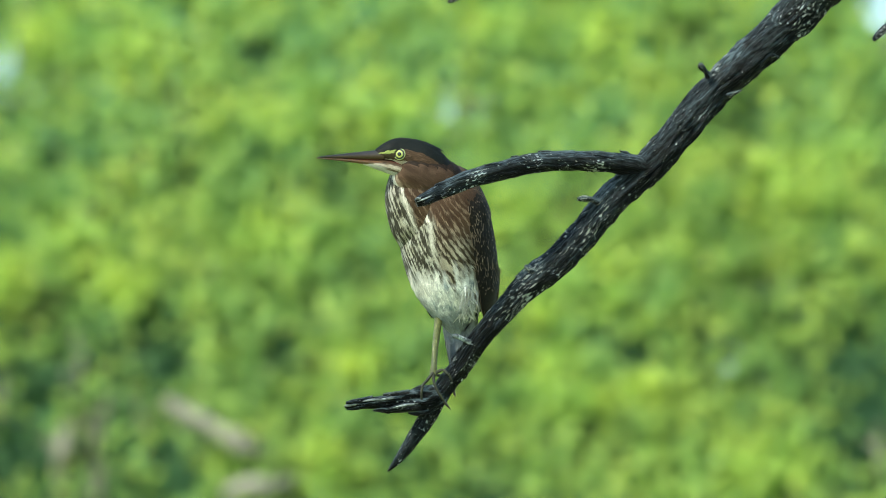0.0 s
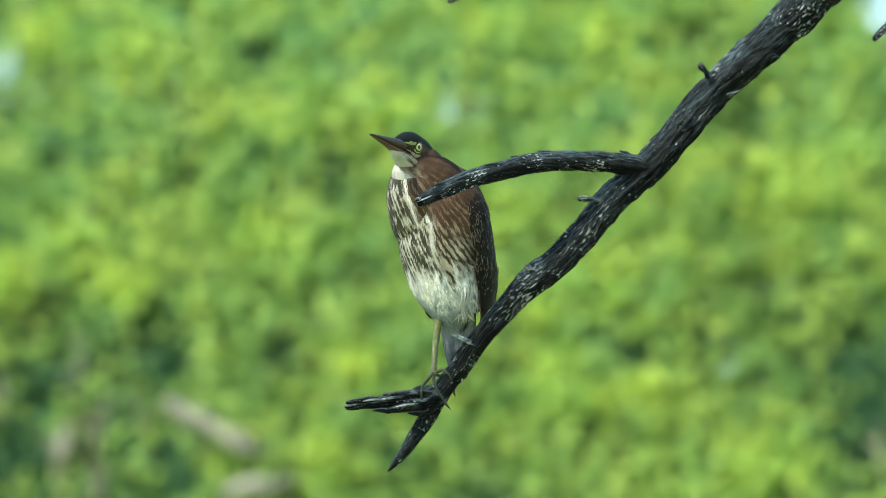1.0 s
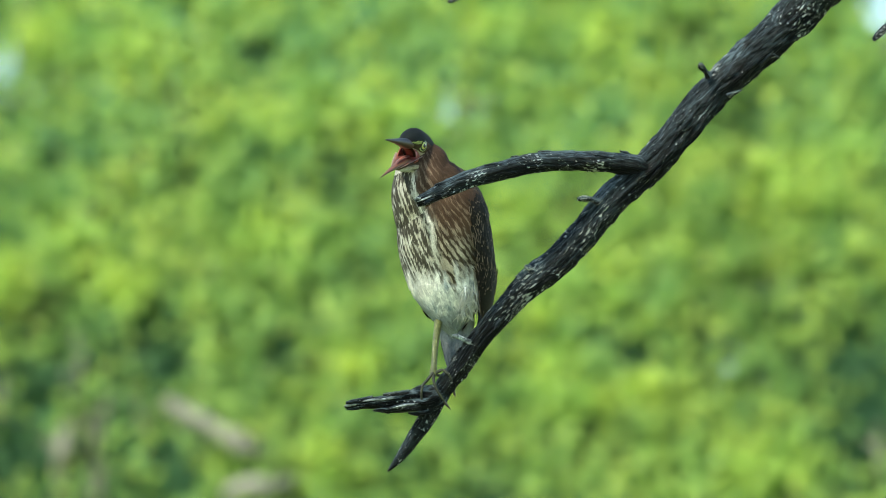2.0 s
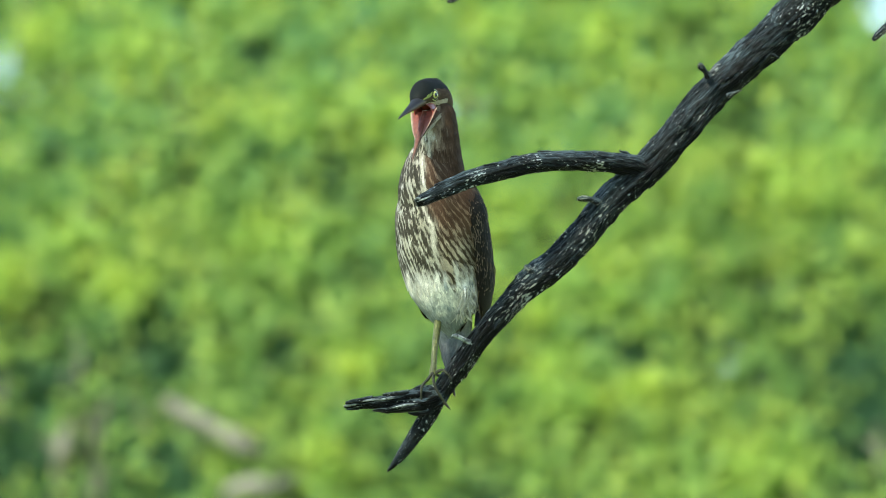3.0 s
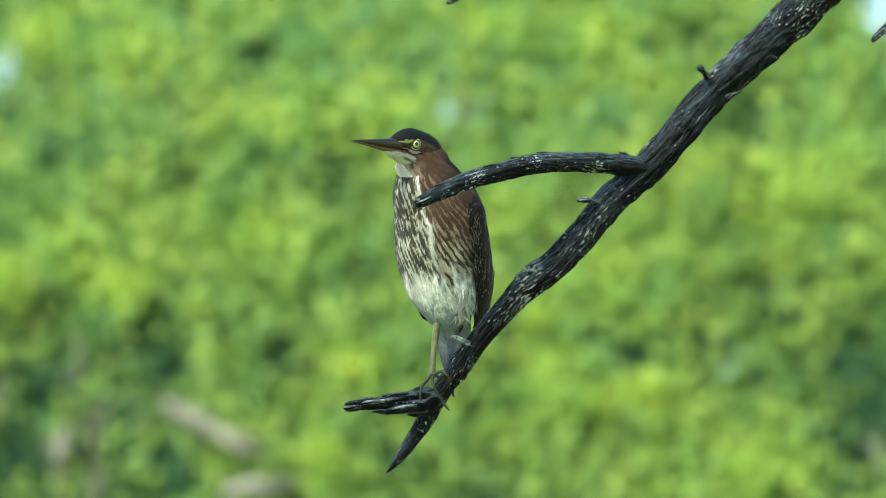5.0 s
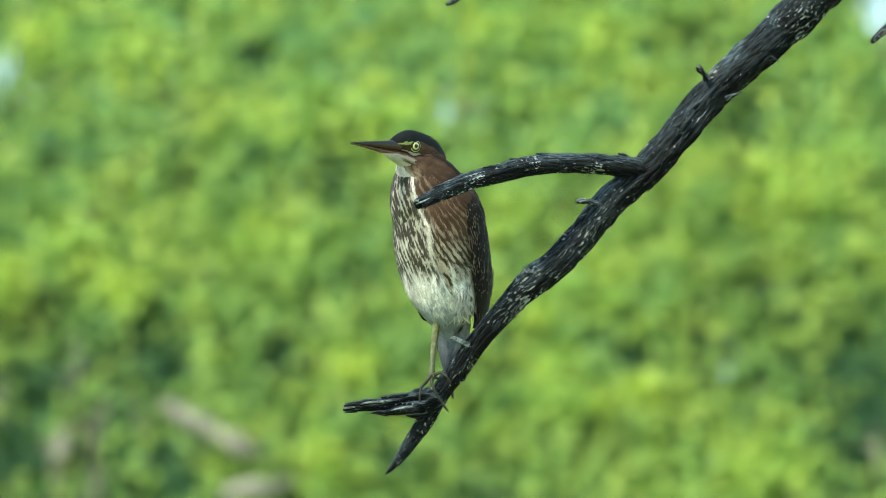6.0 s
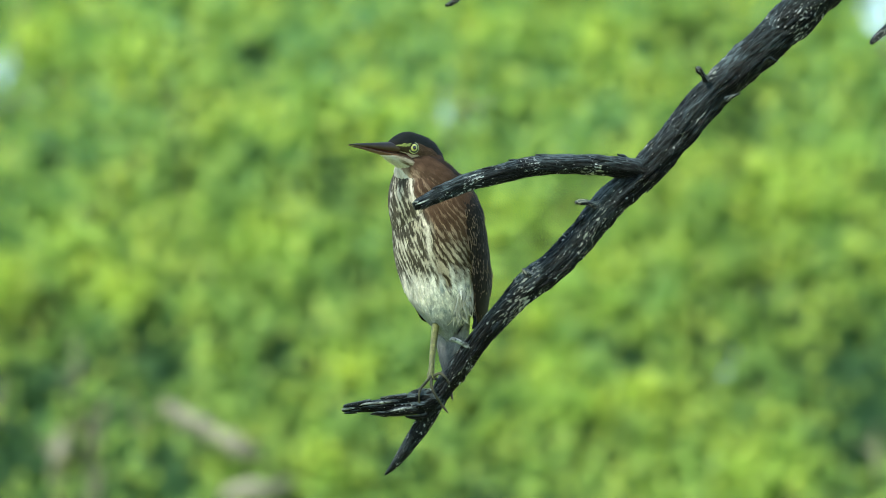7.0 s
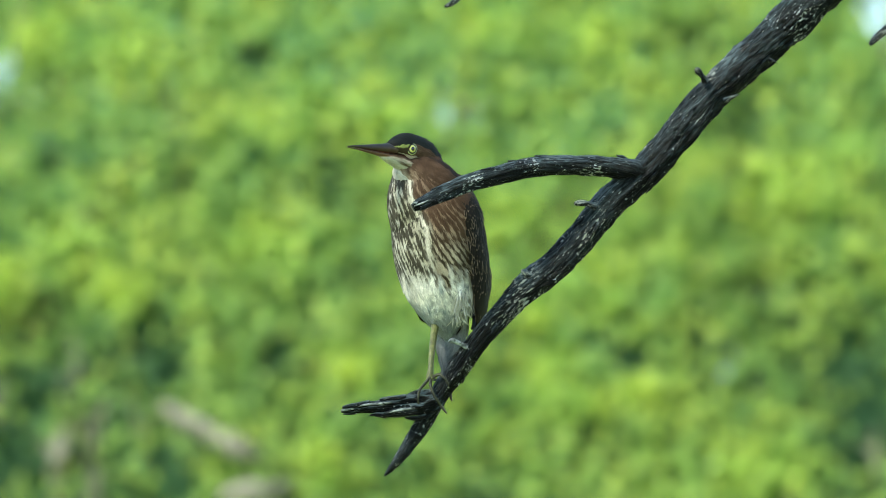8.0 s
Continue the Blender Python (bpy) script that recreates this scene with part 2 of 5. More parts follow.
class Loft:
    """A closed skin round an axis. Stations: x, y, z of the centre, then the two half widths along e1 and e2."""

    def __init__(self, stations, e1, e2):
        self.st, self.e1, self.e2 = stations, Vector(e1), Vector(e2)

    def point(self, s, ang):
        x, y, z, a, b = glide(self.st, s)
        return Vector((x, y, z)) + self.e1 * (max(a, 0.0004) * math.cos(ang)) + self.e2 * (max(b, 0.0004) * math.sin(ang))

    def frame_at(self, s, ang):
        """Point, outward normal and the way along increasing s."""
        p = self.point(s, ang)
        along = self.point(min(s + 0.01, 1.0), ang) - self.point(max(s - 0.01, 0.0), ang)
        side = self.point(s, ang + 0.03) - self.point(s, ang - 0.03)
        n = along.cross(side)
        x, y, z, a, b = glide(self.st, s)
        if n.dot(p - Vector((x, y, z))) < 0:
            n = -n
        return p, n.normalized(), along.normalized()

    def skin(self, name, rows, cols, tint):
        verts, faces, tints = [], [], []
        for i in range(rows + 1):
            s = i / rows
            for j in range(cols):
                ang = 2 * math.pi * j / cols
                p = self.point(s, ang)
                verts.append(p)
                tints.append(tint(s, ang if ang < math.pi else ang - 2 * math.pi, p)[0])
        for i in range(rows):
            for j in range(cols):
                k = (j + 1) % cols
                faces.append((i * cols + j, i * cols + k, (i + 1) * cols + k, (i + 1) * cols + j))
        faces.append(tuple(range(cols)))
        faces.append(tuple(rows * cols + j for j in reversed(range(cols))))
        return mesh_from(name, verts, faces, tints)


def plume(out, root, n, way, length, width, edges, cores, lift, sharp, drop=0.0):
    """One feather: four vertices across, a cambered vane with a core along its shaft. Edge and core tints at four places along it."""
    verts, faces, tints = out
    side = n.cross(way).normalized()
    base = len(verts)
    for k, (f, w, h) in enumerate(((0.0, 0.55, 0.0), (0.4, 1.0, 0.35), (0.78, 0.72 if not sharp else 0.45, 0.75))):
        for q, bow in ((-1.0, 0.0), (-0.42, 0.07), (0.42, 0.07), (1.0, 0.0)):
            verts.append(root + way * (length * f) + side * (q * w * width / 2) + n * (lift * h + bow * width * 0.5 + drop * f * f))
            tints.append(cores[k] if abs(q) < 0.5 else edges[k])
    tip = root + way * length + n * (lift + drop)
    verts.append(tip - side * width * 0.06)
    verts.append(tip + side * width * 0.06)
    tints += [edges[3]] * 2
    for r in range(2):
        for c in range(3):
            a = base + r * 4 + c
            faces.append((a, a + 1, a + 5, a + 4))
    a = base + 8
    faces.extend(((a, a + 1, a + 4), (a + 1, a + 2, a + 5, a + 4), (a + 2, a + 3, a + 5)))


def plumage(name, loft, tint, s0, s1, a0, a1, step, pitch, length, width, lift, rng, sharp=True, raise_by=0.0004, spread=0.2, vary=0.12, hug=0.82, lean=0.0):
    """Feathers in overlapping rows over part of a skin; tint(s, angle, point) gives edge and core colours, and a third for a tip of its own.
    lean: how far, in radians, the feathers of the left flank slant backwards."""
    out = ([], [], [])
    total = sum((loft.point(i / 20, 0.5 * (a0 + a1)) - loft.point((i + 1) / 20, 0.5 * (a0 + a1))).length for i in range(20))
    rows = max(2, int(total * (s1 - s0) / step))
    for i in range(rows + 1):
        s = s0 + (s1 - s0) * i / rows
        x, y, z, ra, rb = glide(loft.st, s)
        arc = (a1 - a0) * 0.5 * (ra + rb)
        n_across = max(3, int(arc / pitch))
        for j in range(n_across):
            ang = a0 + (a1 - a0) * (j + 0.5 * (i % 2) + rng.uniform(-0.35, 0.35)) / n_across
            ss = s + rng.uniform(-0.5, 0.5) * (s1 - s0) / rows
            if not (s0 <= ss <= s1):
                continue
            p, n, way = loft.frame_at(ss, ang)
            if n.length < 0.5 or way.length < 0.5:
                continue
            wrapped = (ang + math.pi) % (2 * math.pi) - math.pi
            slant = lean * min(max((wrapped - 0.05) / 0.6, 0.12), 1.0)
            turned = Matrix.Rotation(slant + rng.gauss(0, spread), 3, n) @ way
            k = rng.uniform(0.8, 1.25)
            # how far the skin falls away under the feather's tip
            run = (loft.point(min(ss + 0.02, 1.0), ang) - loft.point(max(ss - 0.02, 0.0), ang)).length / (min(ss + 0.02, 1.0) - max(ss - 0.02, 0.0))
            s2 = min(ss + length * k / max(run, 1e-4), 1.0)
            ahead = loft.point(s2, ang) - p
            drop = hug * max(min(ahead.dot(n), 0.0), -0.45 * length)
            v = rng.uniform(1 - vary, 1 + vary)
            got = tint(ss, wrapped, p)
            if len(got) > 2:
                edges, cores = [got[0], got[0], got[0], got[2]], [got[1], got[1], got[1], got[2]]
            else:
                edges, cores = [], []
                for f in (0.0, 0.4, 0.78, 1.0):
                    at = p + turned * (length * k * f)
                    bend = slant * length * k * f / max(ra, 0.005)
                    e, c = tint(ss + (s2 - ss) * f, wrapped + bend, at)[:2]
                    edges.append(e)
                    cores.append(c)
            plume(out, p + n * raise_by, n, turned, length * k, width * rng.uniform(0.8, 1.2),
                  [[c * v for c in e] for e in edges], [[c * v for c in e] for e in cores], lift * rng.uniform(0.3, 1.6), sharp, drop)
    return mesh_from(name, *out)


def tube(name, points, rng, sides=28, step=0.004, ridge=0.06, knob=0.10, cap=0.5, tint=None, flake=0.0):
    """A limb through rows of x, y, z, radius: uneven, ridged lengthwise, with flaked bark, grain running along it."""
    pts = [Vector(p[:3]) for p in points]
    miles = np.cumsum([0.0] + [(b - a).length for a, b in zip(pts, pts[1:])])
    length = float(miles[-1])
    rows = max(6, int(length / step))
    seed = Vector((rng.uniform(0, 90), rng.uniform(0, 90), rng.uniform(0, 90)))
    verts, faces, uvs = [], [], []
    run = 0.0
    last = None
    for i in range(rows + 1):
        s = float(np.interp(length * i / rows, miles, range(len(pts)))) / (len(pts) - 1)
        x, y, z, r = glide(points, s)
        c = Vector((x, y, z))
        ahead = Vector(glide(points, min(s + 0.01, 1.0))[:3]) - Vector(glide(points, max(s - 0.01, 0.0))[:3])
        ahead.normalize()
        e1 = ahead.cross(Vector((0, 1, 0)))
        if e1.length < 0.2:
            e1 = ahead.cross(Vector((1, 0, 0)))
        e1.normalize()
        e2 = ahead.cross(e1).normalized()
        if last is not None:
            run += (c - last).length
        last = c
        for j in range(sides):
            ang = 2 * math.pi * j / sides
            around = Vector((math.cos(ang) * 2.2, math.sin(ang) * 2.2, run * 14)) + seed
            fine = Vector((math.cos(ang) * 6.5, math.sin(ang) * 6.5, run * 32)) + seed
            slow = Vector((math.cos(ang), math.sin(ang), run * 24)) + seed * 2
            rough = Vector((math.cos(ang) * 14, math.sin(ang) * 14, run * 85)) + seed
            d = 1 + ridge * noise.noise(around) + ridge * noise.noise(fine) + ridge * 1.1 * noise.noise(rough) + knob * noise.noise(slow)
            if flake:
                f = noise.noise(Vector((math.cos(ang) * 3.0, math.sin(ang) * 3.0, run * 22)) + seed * 3)
                d += flake * min(max((f - 0.1) / 0.14, 0.0), 1.0)
            verts.append(c + (e1 * math.cos(ang) + e2 * math.sin(ang)) * (r * d))
            uvs.append((run, ang * max(r, 0.006)))
    for i in range(rows):
        for j in range(sides):
            k = (j + 1) % sides
            faces.append((i * sides + j, i * sides + k, (i + 1) * sides + k, (i + 1) * sides + j))
    faces.append(tuple(range(sides)))
    faces.append(tuple(rows * sides + j for j in reversed(range(sides))))
    return mesh_from(name, verts, faces, None, uvs)


# ---------------------------------------------------------------- ground
def build_ground():
    bm = bmesh.new()
    n = 60
    grid = [[bm.verts.new((-900 + 1800 * i / n, -600 + 1800 * j / n, 0.0)) for j in range(n + 1)] for i in range(n + 1)]
    for i in range(n):
        for j in range(n):
            bm.faces.new((grid[i][j], grid[i + 1][j], grid[i + 1][j + 1], grid[i][j + 1]))
    ob = part("ground", bm, GROUND, None)
    tagged(ob, "flat green meadow reaching to the horizon", "ground", kind="structure")


build_ground()


def build_water():
    """Open water beyond the wooded bank."""
    n = 48
    verts = [(0, 330, 0.05)] + [((230 + 30 * math.sin(3 * a)) * math.cos(a), 330 + (225 + 25 * math.cos(4 * a)) * math.sin(a), 0.05) for a in (2 * math.pi * i / n for i in range(n))]
    faces = [(0, 1 + i, 1 + (i + 1) % n) for i in range(n)]
    tagged(part("water", mesh_from("water", verts, faces, smooth=False), WATER, None), "still pale open water beyond the bank", "water", kind="structure")


build_water()


# ---------------------------------------------------------------- the dead tree with the perch
def build_dead_tree():
    rng = random.Random(11)
    tree = new("dead_tree")
    tree.location = (1.42, 12.62, 0.0)
    tagged(tree, "dead bare tree with dark lichen-spotted limbs", "tree")
    base = Vector(tree.location)

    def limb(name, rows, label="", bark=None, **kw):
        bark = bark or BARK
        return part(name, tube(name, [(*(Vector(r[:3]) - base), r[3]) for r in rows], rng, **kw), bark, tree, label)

    limb("trunk", ((1.42, 12.62, -0.05, 0.16), (1.40, 12.62, 0.8, 0.125), (1.42, 12.60, 1.7, 0.115), (1.43, 12.62, 2.6, 0.10),
                   (1.38, 12.63, 3.4, 0.075), (1.42, 12.60, 4.2, 0.045), (1.40, 12.62, 4.6, 0.012)), sides=24, step=0.03)
    limb("bough", ((1.40, 12.62, 2.95, 0.055), (1.15, 12.54, 2.70, 0.042), (0.85, 12.47, 2.42, 0.033), (0.60, 12.42, 2.18, 0.027),
                   (0.3938, 12.395, 1.9788, 0.0187), (0.38, 12.392, 1.9646, 0.0182)), sides=28, step=0.01)
    MAIN = ((0.3950, 12.395, 1.9776, 0.0197), (0.3590, 12.39, 1.9432, 0.0186), (0.3320, 12.385, 1.9170, 0.0180), (0.3047, 12.38, 1.892, 0.0165), (0.2656, 12.372, 1.8551, 0.0165), (0.2299, 12.365, 1.8133, 0.0151),
                       (0.1975, 12.36, 1.7775, 0.0151), (0.1645, 12.354, 1.7473, 0.0141), (0.1353, 12.35, 1.7127, 0.0142), (0.1106, 12.345, 1.6873, 0.0142), (0.0826, 12.338, 1.6646, 0.0125),
                       (0.0577, 12.334, 1.6388, 0.0109), (0.0357, 12.336, 1.6124, 0.0098), (0.0165, 12.344, 1.5854, 0.0094), (0.0007, 12.35, 1.5633, 0.0091), (-0.0149, 12.352, 1.5366, 0.0081),
                       (-0.0319, 12.353, 1.5113, 0.0061), (-0.0451, 12.354, 1.4932, 0.0035), (-0.0539, 12.354, 1.4833, 0.0008))
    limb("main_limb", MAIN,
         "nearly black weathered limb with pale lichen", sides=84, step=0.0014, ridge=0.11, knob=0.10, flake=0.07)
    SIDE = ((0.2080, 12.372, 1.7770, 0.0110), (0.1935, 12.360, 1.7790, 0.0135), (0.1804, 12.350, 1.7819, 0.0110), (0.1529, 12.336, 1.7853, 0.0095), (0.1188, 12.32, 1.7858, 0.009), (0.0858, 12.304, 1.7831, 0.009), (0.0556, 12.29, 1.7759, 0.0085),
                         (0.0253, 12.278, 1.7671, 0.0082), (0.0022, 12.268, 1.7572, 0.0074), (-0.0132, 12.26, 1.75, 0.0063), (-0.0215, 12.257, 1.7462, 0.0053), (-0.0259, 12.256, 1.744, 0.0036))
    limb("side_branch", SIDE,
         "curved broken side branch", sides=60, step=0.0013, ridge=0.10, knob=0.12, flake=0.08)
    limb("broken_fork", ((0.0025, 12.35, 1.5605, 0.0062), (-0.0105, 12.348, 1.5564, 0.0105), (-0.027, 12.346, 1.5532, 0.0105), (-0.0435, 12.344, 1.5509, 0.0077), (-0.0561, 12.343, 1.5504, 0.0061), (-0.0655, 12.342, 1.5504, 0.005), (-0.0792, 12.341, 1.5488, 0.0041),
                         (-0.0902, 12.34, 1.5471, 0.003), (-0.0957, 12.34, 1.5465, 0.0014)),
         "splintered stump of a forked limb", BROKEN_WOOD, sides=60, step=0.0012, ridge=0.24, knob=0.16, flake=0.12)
    limb("splinter", ((-0.0215, 12.34, 1.5465, 0.0039), (-0.038, 12.336, 1.5454, 0.0044), (-0.049, 12.335, 1.5438, 0.0033), (-0.0567, 12.335, 1.5421, 0.0016)), sides=18, step=0.002, ridge=0.2)
    limb("splinter", ((-0.0682, 12.338, 1.5554, 0.0022), (-0.0792, 12.335, 1.5532, 0.0022), (-0.0891, 12.334, 1.5515, 0.0019), (-0.0946, 12.334, 1.5504, 0.0011)), sides=14, step=0.002, ridge=0.2)
    limb("splinter", ((-0.011, 12.2525, 1.7517, 0.0004), (-0.0154, 12.2505, 1.7495, 0.0008), (-0.0209, 12.25, 1.7473, 0.0007), (-0.0248, 12.252, 1.7456, 0.0003)), "pale splintered end", STUB_BARK, sides=14, step=0.0015, ridge=0.25)
    for rows in (((-0.022, 12.253, 1.749, 0.0014), (-0.0248, 12.251, 1.749, 0.001), (-0.027, 12.251, 1.7478, 0.0004)), ((-0.0462, 12.334, 1.5554, 0.0007), (-0.0572, 12.332, 1.5542, 0.0012), (-0.0709, 12.333, 1.5532, 0.0011), (-0.0792, 12.334, 1.5515, 0.0004)), ((-0.0242, 12.33, 1.5498, 0.0006), (-0.0341, 12.328, 1.5488, 0.0013), (-0.0451, 12.33, 1.5465, 0.0009), (-0.0506, 12.331, 1.5449, 0.0003)),
                 ((-0.0836, 12.336, 1.5493, 0.0007), (-0.0902, 12.335, 1.5482, 0.0012), (-0.0963, 12.336, 1.5471, 0.0006))):
        limb("splinter", rows, "pale weathered splinter", STUB_BARK, sides=10, step=0.0014, ridge=0.3)
    for rows in (((-0.0814, 12.34, 1.5454, 0.0016), (-0.0891, 12.338, 1.5443, 0.0011), (-0.0941, 12.338, 1.5438, 0.0004)),
                 ((-0.0517, 12.336, 1.5421, 0.0028), (-0.0616, 12.335, 1.5433, 0.0019), (-0.0682, 12.334, 1.5427, 0.0006)), ((-0.033, 12.336, 1.5608, 0.0022), (-0.0462, 12.333, 1.5592, 0.0022), (-0.0583, 12.333, 1.5581, 0.0011)), ((-0.0132, 12.34, 1.5421, 0.0022), (-0.0253, 12.338, 1.5399, 0.0022), (-0.0341, 12.338, 1.5405, 0.0008))):
        limb("splinter", rows, "", BROKEN_WOOD, sides=12, step=0.0014, ridge=0.3)
    limb("stub", ((0.1507, 12.338, 1.7456, 0.0039), (0.143, 12.332, 1.7484, 0.0026), (0.1364, 12.328, 1.749, 0.003), (0.1309, 12.326, 1.7484, 0.0016)),
         "short lichen-grey stub", BROKEN_WOOD, sides=20, step=0.0015, ridge=0.18, knob=0.2)
    limb("stub", ((0.2585, 12.356, 1.868, 0.0042), (0.2556, 12.352, 1.8725, 0.0024), (0.2530, 12.35, 1.8760, 0.0030), (0.2508, 12.348, 1.8785, 0.0031), (0.2485, 12.348, 1.8800, 0.0015)), "", BROKEN_WOOD, sides=18, step=0.0012, ridge=0.35, knob=0.4)
    limb("stub", ((0.0264, 12.328, 1.6092, 0.0028), (0.0187, 12.324, 1.6131, 0.002), (0.0127, 12.321, 1.6153, 0.0024), (0.0088, 12.319, 1.6153, 0.0014)), "pale lichened stub", STUB_BARK, sides=18, step=0.0015, ridge=0.15)
    limb("bark_flake", ((0.2770, 12.346, 1.8491, 0.0026), (0.2850, 12.343, 1.8522, 0.0016), (0.2925, 12.342, 1.8550, 0.0004)), sides=12, step=0.002, ridge=0.2)
    limb("bark_flake", ((0.3201, 12.352, 1.8886, 0.0026), (0.3250, 12.352, 1.8872, 0.0015), (0.3290, 12.352, 1.8850, 0.0003)), sides=12, step=0.002, ridge=0.2)
    limb("bark_flake", ((0.0886, 12.33, 1.6774, 0.0033), (0.0825, 12.328, 1.6818, 0.0028), (0.0792, 12.328, 1.6841, 0.0011)), sides=12, step=0.002, ridge=0.2)
    # loose flakes of bark along the limbs
    for rows, s0, s1, n in ((MAIN, 0.1, 0.75, 30), (SIDE, 0.15, 0.85, 12)):
        for k in range(n):
            at = s0 + (s1 - s0) * (k + rng.random()) / n
            x, y, z, r = glide(rows, at)
            ahead = (Vector(glide(rows, at + 0.01)[:3]) - Vector((x, y, z))).normalized()
            across = ahead.cross(Vector((0, 1, 0))).normalized()
            q = rng.choice((1.1, 2.0, 2.6, 3.1) if rows is SIDE else (0.1, 0.9, 1.1, 2.0, 2.6, 3.1)) + rng.uniform(-0.15, 0.15)
            out = across * math.cos(q) + Vector((0, -1, 0)) * math.sin(q)
            c = Vector((x, y, z)) + out * (r * 0.97)
            l = rng.uniform(0.003, 0.009)
            limb("bark_flake", [(*(c - ahead * l), 0.0012), (*(c - ahead * l * 0.3 + out * 0.0006), rng.uniform(0.0014, 0.0024)),
                                (*(c + ahead * l * 0.5 + out * 0.0012), rng.uniform(0.0012, 0.002)), (*(c + ahead * l + out * 0.0024), 0.0005)], sides=9, step=0.0014, ridge=0.25)
    limb("twig", ((1.40, 12.60, 3.55, 0.02), (0.95, 12.48, 2.75, 0.012), (0.45, 12.42, 2.25, 0.008), (0.0968, 12.35, 2.003, 0.0039), (0.0363, 12.35, 1.9646, 0.0033),
                  (0.0154, 12.35, 1.9464, 0.0028), (0.0083, 12.35, 1.942, 0.0022), (0.0044, 12.35, 1.9404, 0.0011)), sides=16, step=0.004, ridge=0.15)
    limb("twig", ((1.00, 12.505, 2.56, 0.012), (0.72, 12.40, 2.20, 0.008), (0.5368, 12.35, 2.003, 0.005), (0.4598, 12.35, 1.9414, 0.0044), (0.4334, 12.35, 1.9172, 0.0039), (0.423, 12.35, 1.9079, 0.0033), (0.4186, 12.35, 1.9029, 0.0016)),
         sides=18, step=0.003, ridge=0.15)
    return tree


build_dead_tree()


# ---------------------------------------------------------------- the heron
CREAM, WHITE, GREY = (0.46, 0.42, 0.32), (0.66, 0.68, 0.66), (0.21, 0.245, 0.255)
BROWN, UMBER = (0.030, 0.024, 0.016), (0.075, 0.053, 0.033)
CHESTNUT, RUFOUS, BUFF = (0.046, 0.027, 0.0155), (0.080, 0.048, 0.028), (0.33, 0.25, 0.17)
SLATE, CROWN = (0.012, 0.0125, 0.0115), (0.012, 0.015, 0.013)
UNIT = 0.00055      # small length used for the bird's sections


def blend(a, b, f):
    f = min(max(f, 0.0), 1.0)
    return tuple(x + (y - x) * f for x, y in zip(a, b))


def ease(a, b, x):
    x = min(max((x - a) / (b - a), 0.0), 1.0)
    return x * x * (3 - 2 * x)


def dashes(w, v, wide, tall, fill, seed):
    """How far w, v (in mm) lies within one of many broken tapering streaks that run along v, 0 to 1."""
    i = math.floor(w / wide)
    own = math.sin(i * 12.9898 + seed * 78.233) * 43758.5453 % 1.0
    f = abs(w / wide - i - 0.5)
    t = v / (tall * (0.75 + 0.5 * own)) + own * 7.0
    j = math.floor(t)
    mark = math.sin((i * 7.13 + j * 3.77) * 12.9898 + seed) * 43758.5453 % 1.0
    h = t - j
    half = fill * (0.35 + 0.65 * mark) * (1.0 - h) ** 0.35 * ease(0.0, 0.25, h)
    return 1.0 - ease(half - 0.08, half + 0.07, f)


def streaked(ang, p, v, girth, band_at):
    """Edge and core of a breast feather by the angle from the breast's middle (left side positive), the height v and the girth's radius, in mm:
    dark dashes on cream before, a cream band down the throat at the angle band_at, chestnut with thin buff streaks on the flank."""
    d = math.degrees(ang)
    u = d - band_at
    q = ang * girth
    sway = 2.0 * noise.noise(Vector((v * 0.05, q * 0.05, 5.0)))
    mottle = noise.noise(p * 160)
    pale = blend((0.33, 0.315, 0.24), WHITE, 0.05 + 0.25 * ease(5, -25, v) + 0.3 * ease(0, -50, d) + 0.3 * mottle)
    dark = blend((0.014, 0.0125, 0.008), (0.040, 0.033, 0.020), 0.35 + 0.6 * mottle)
    # before: long tapering olive-brown streaks
    k = dashes(q + 0.34 * v + sway, v, 5.2, 29.0, 0.78, 1.0)
    front = blend(pale, dark, 0.95 * k * (1 - 0.3 * ease(-8, -30, v)))
    # dark right rim: dense streaks there, and edge shade put into the colour
    front = blend(front, BROWN, 0.85 * ease(-44, -62, d + 30 * mottle))
    band = math.exp(-((u * girth / 30 + 1.6 * sway) / (3.2 + 1.0 * ease(50, 10, v))) ** 2) * ease(-12, 14, v)
    front = blend(front, blend(CREAM, WHITE, 0.25), min(1.0, 1.15 * band))
    # flank: chestnut, with thin buff streaks that slant backwards
    warm = blend(RUFOUS, CHESTNUT, 0.55 + 0.8 * noise.noise(p * 55) + 0.3 * mottle)
    warm = blend(warm, (0.034, 0.027, 0.017), 0.85 * ease(36, 0, v))
    line = dashes(q + 0.62 * v + 2.2 * sway, v, 7.0, 20.0, 0.32 + 0.30 * ease(38, 0, v), 3.0)
    buff = blend(blend(BUFF, RUFOUS, 0.35), CREAM, 0.75 * ease(36, 4, v))
    side = blend(warm, buff, line * (0.95 - 0.55 * ease(35, 75, d) - 0.3 * ease(30, 65, v)) * (0.7 + 0.6 * noise.noise(p * 90)))
    f = ease(2, 12, u + 4.0 * sway)
    c = blend(front, side, f)
    return (blend(c, pale, 0.05 * (1 - f)), c)


def body_loft():
    rows = [(y, c, r) for y, c, r in ((293, 796, 14), (303, 790, 34), (322, 784, 54), (345, 781, 69), (375, 783, 79), (408, 784, 80.5), (440, 787.5, 81.5),
                                      (470, 791.5, 79.5), (498, 794.5, 73.5), (522, 797, 64), (542, 798, 51), (559, 798, 36), (573, 799, 23), (584, 800, 13), (592, 800, 5))]
    return Loft([((c - 795) * UNIT / 0.47, 0.0, (450 - y) * UNIT, r * UNIT, r * UNIT) for y, c, r in rows], (-1, 0, 0), (0, -1, 0))


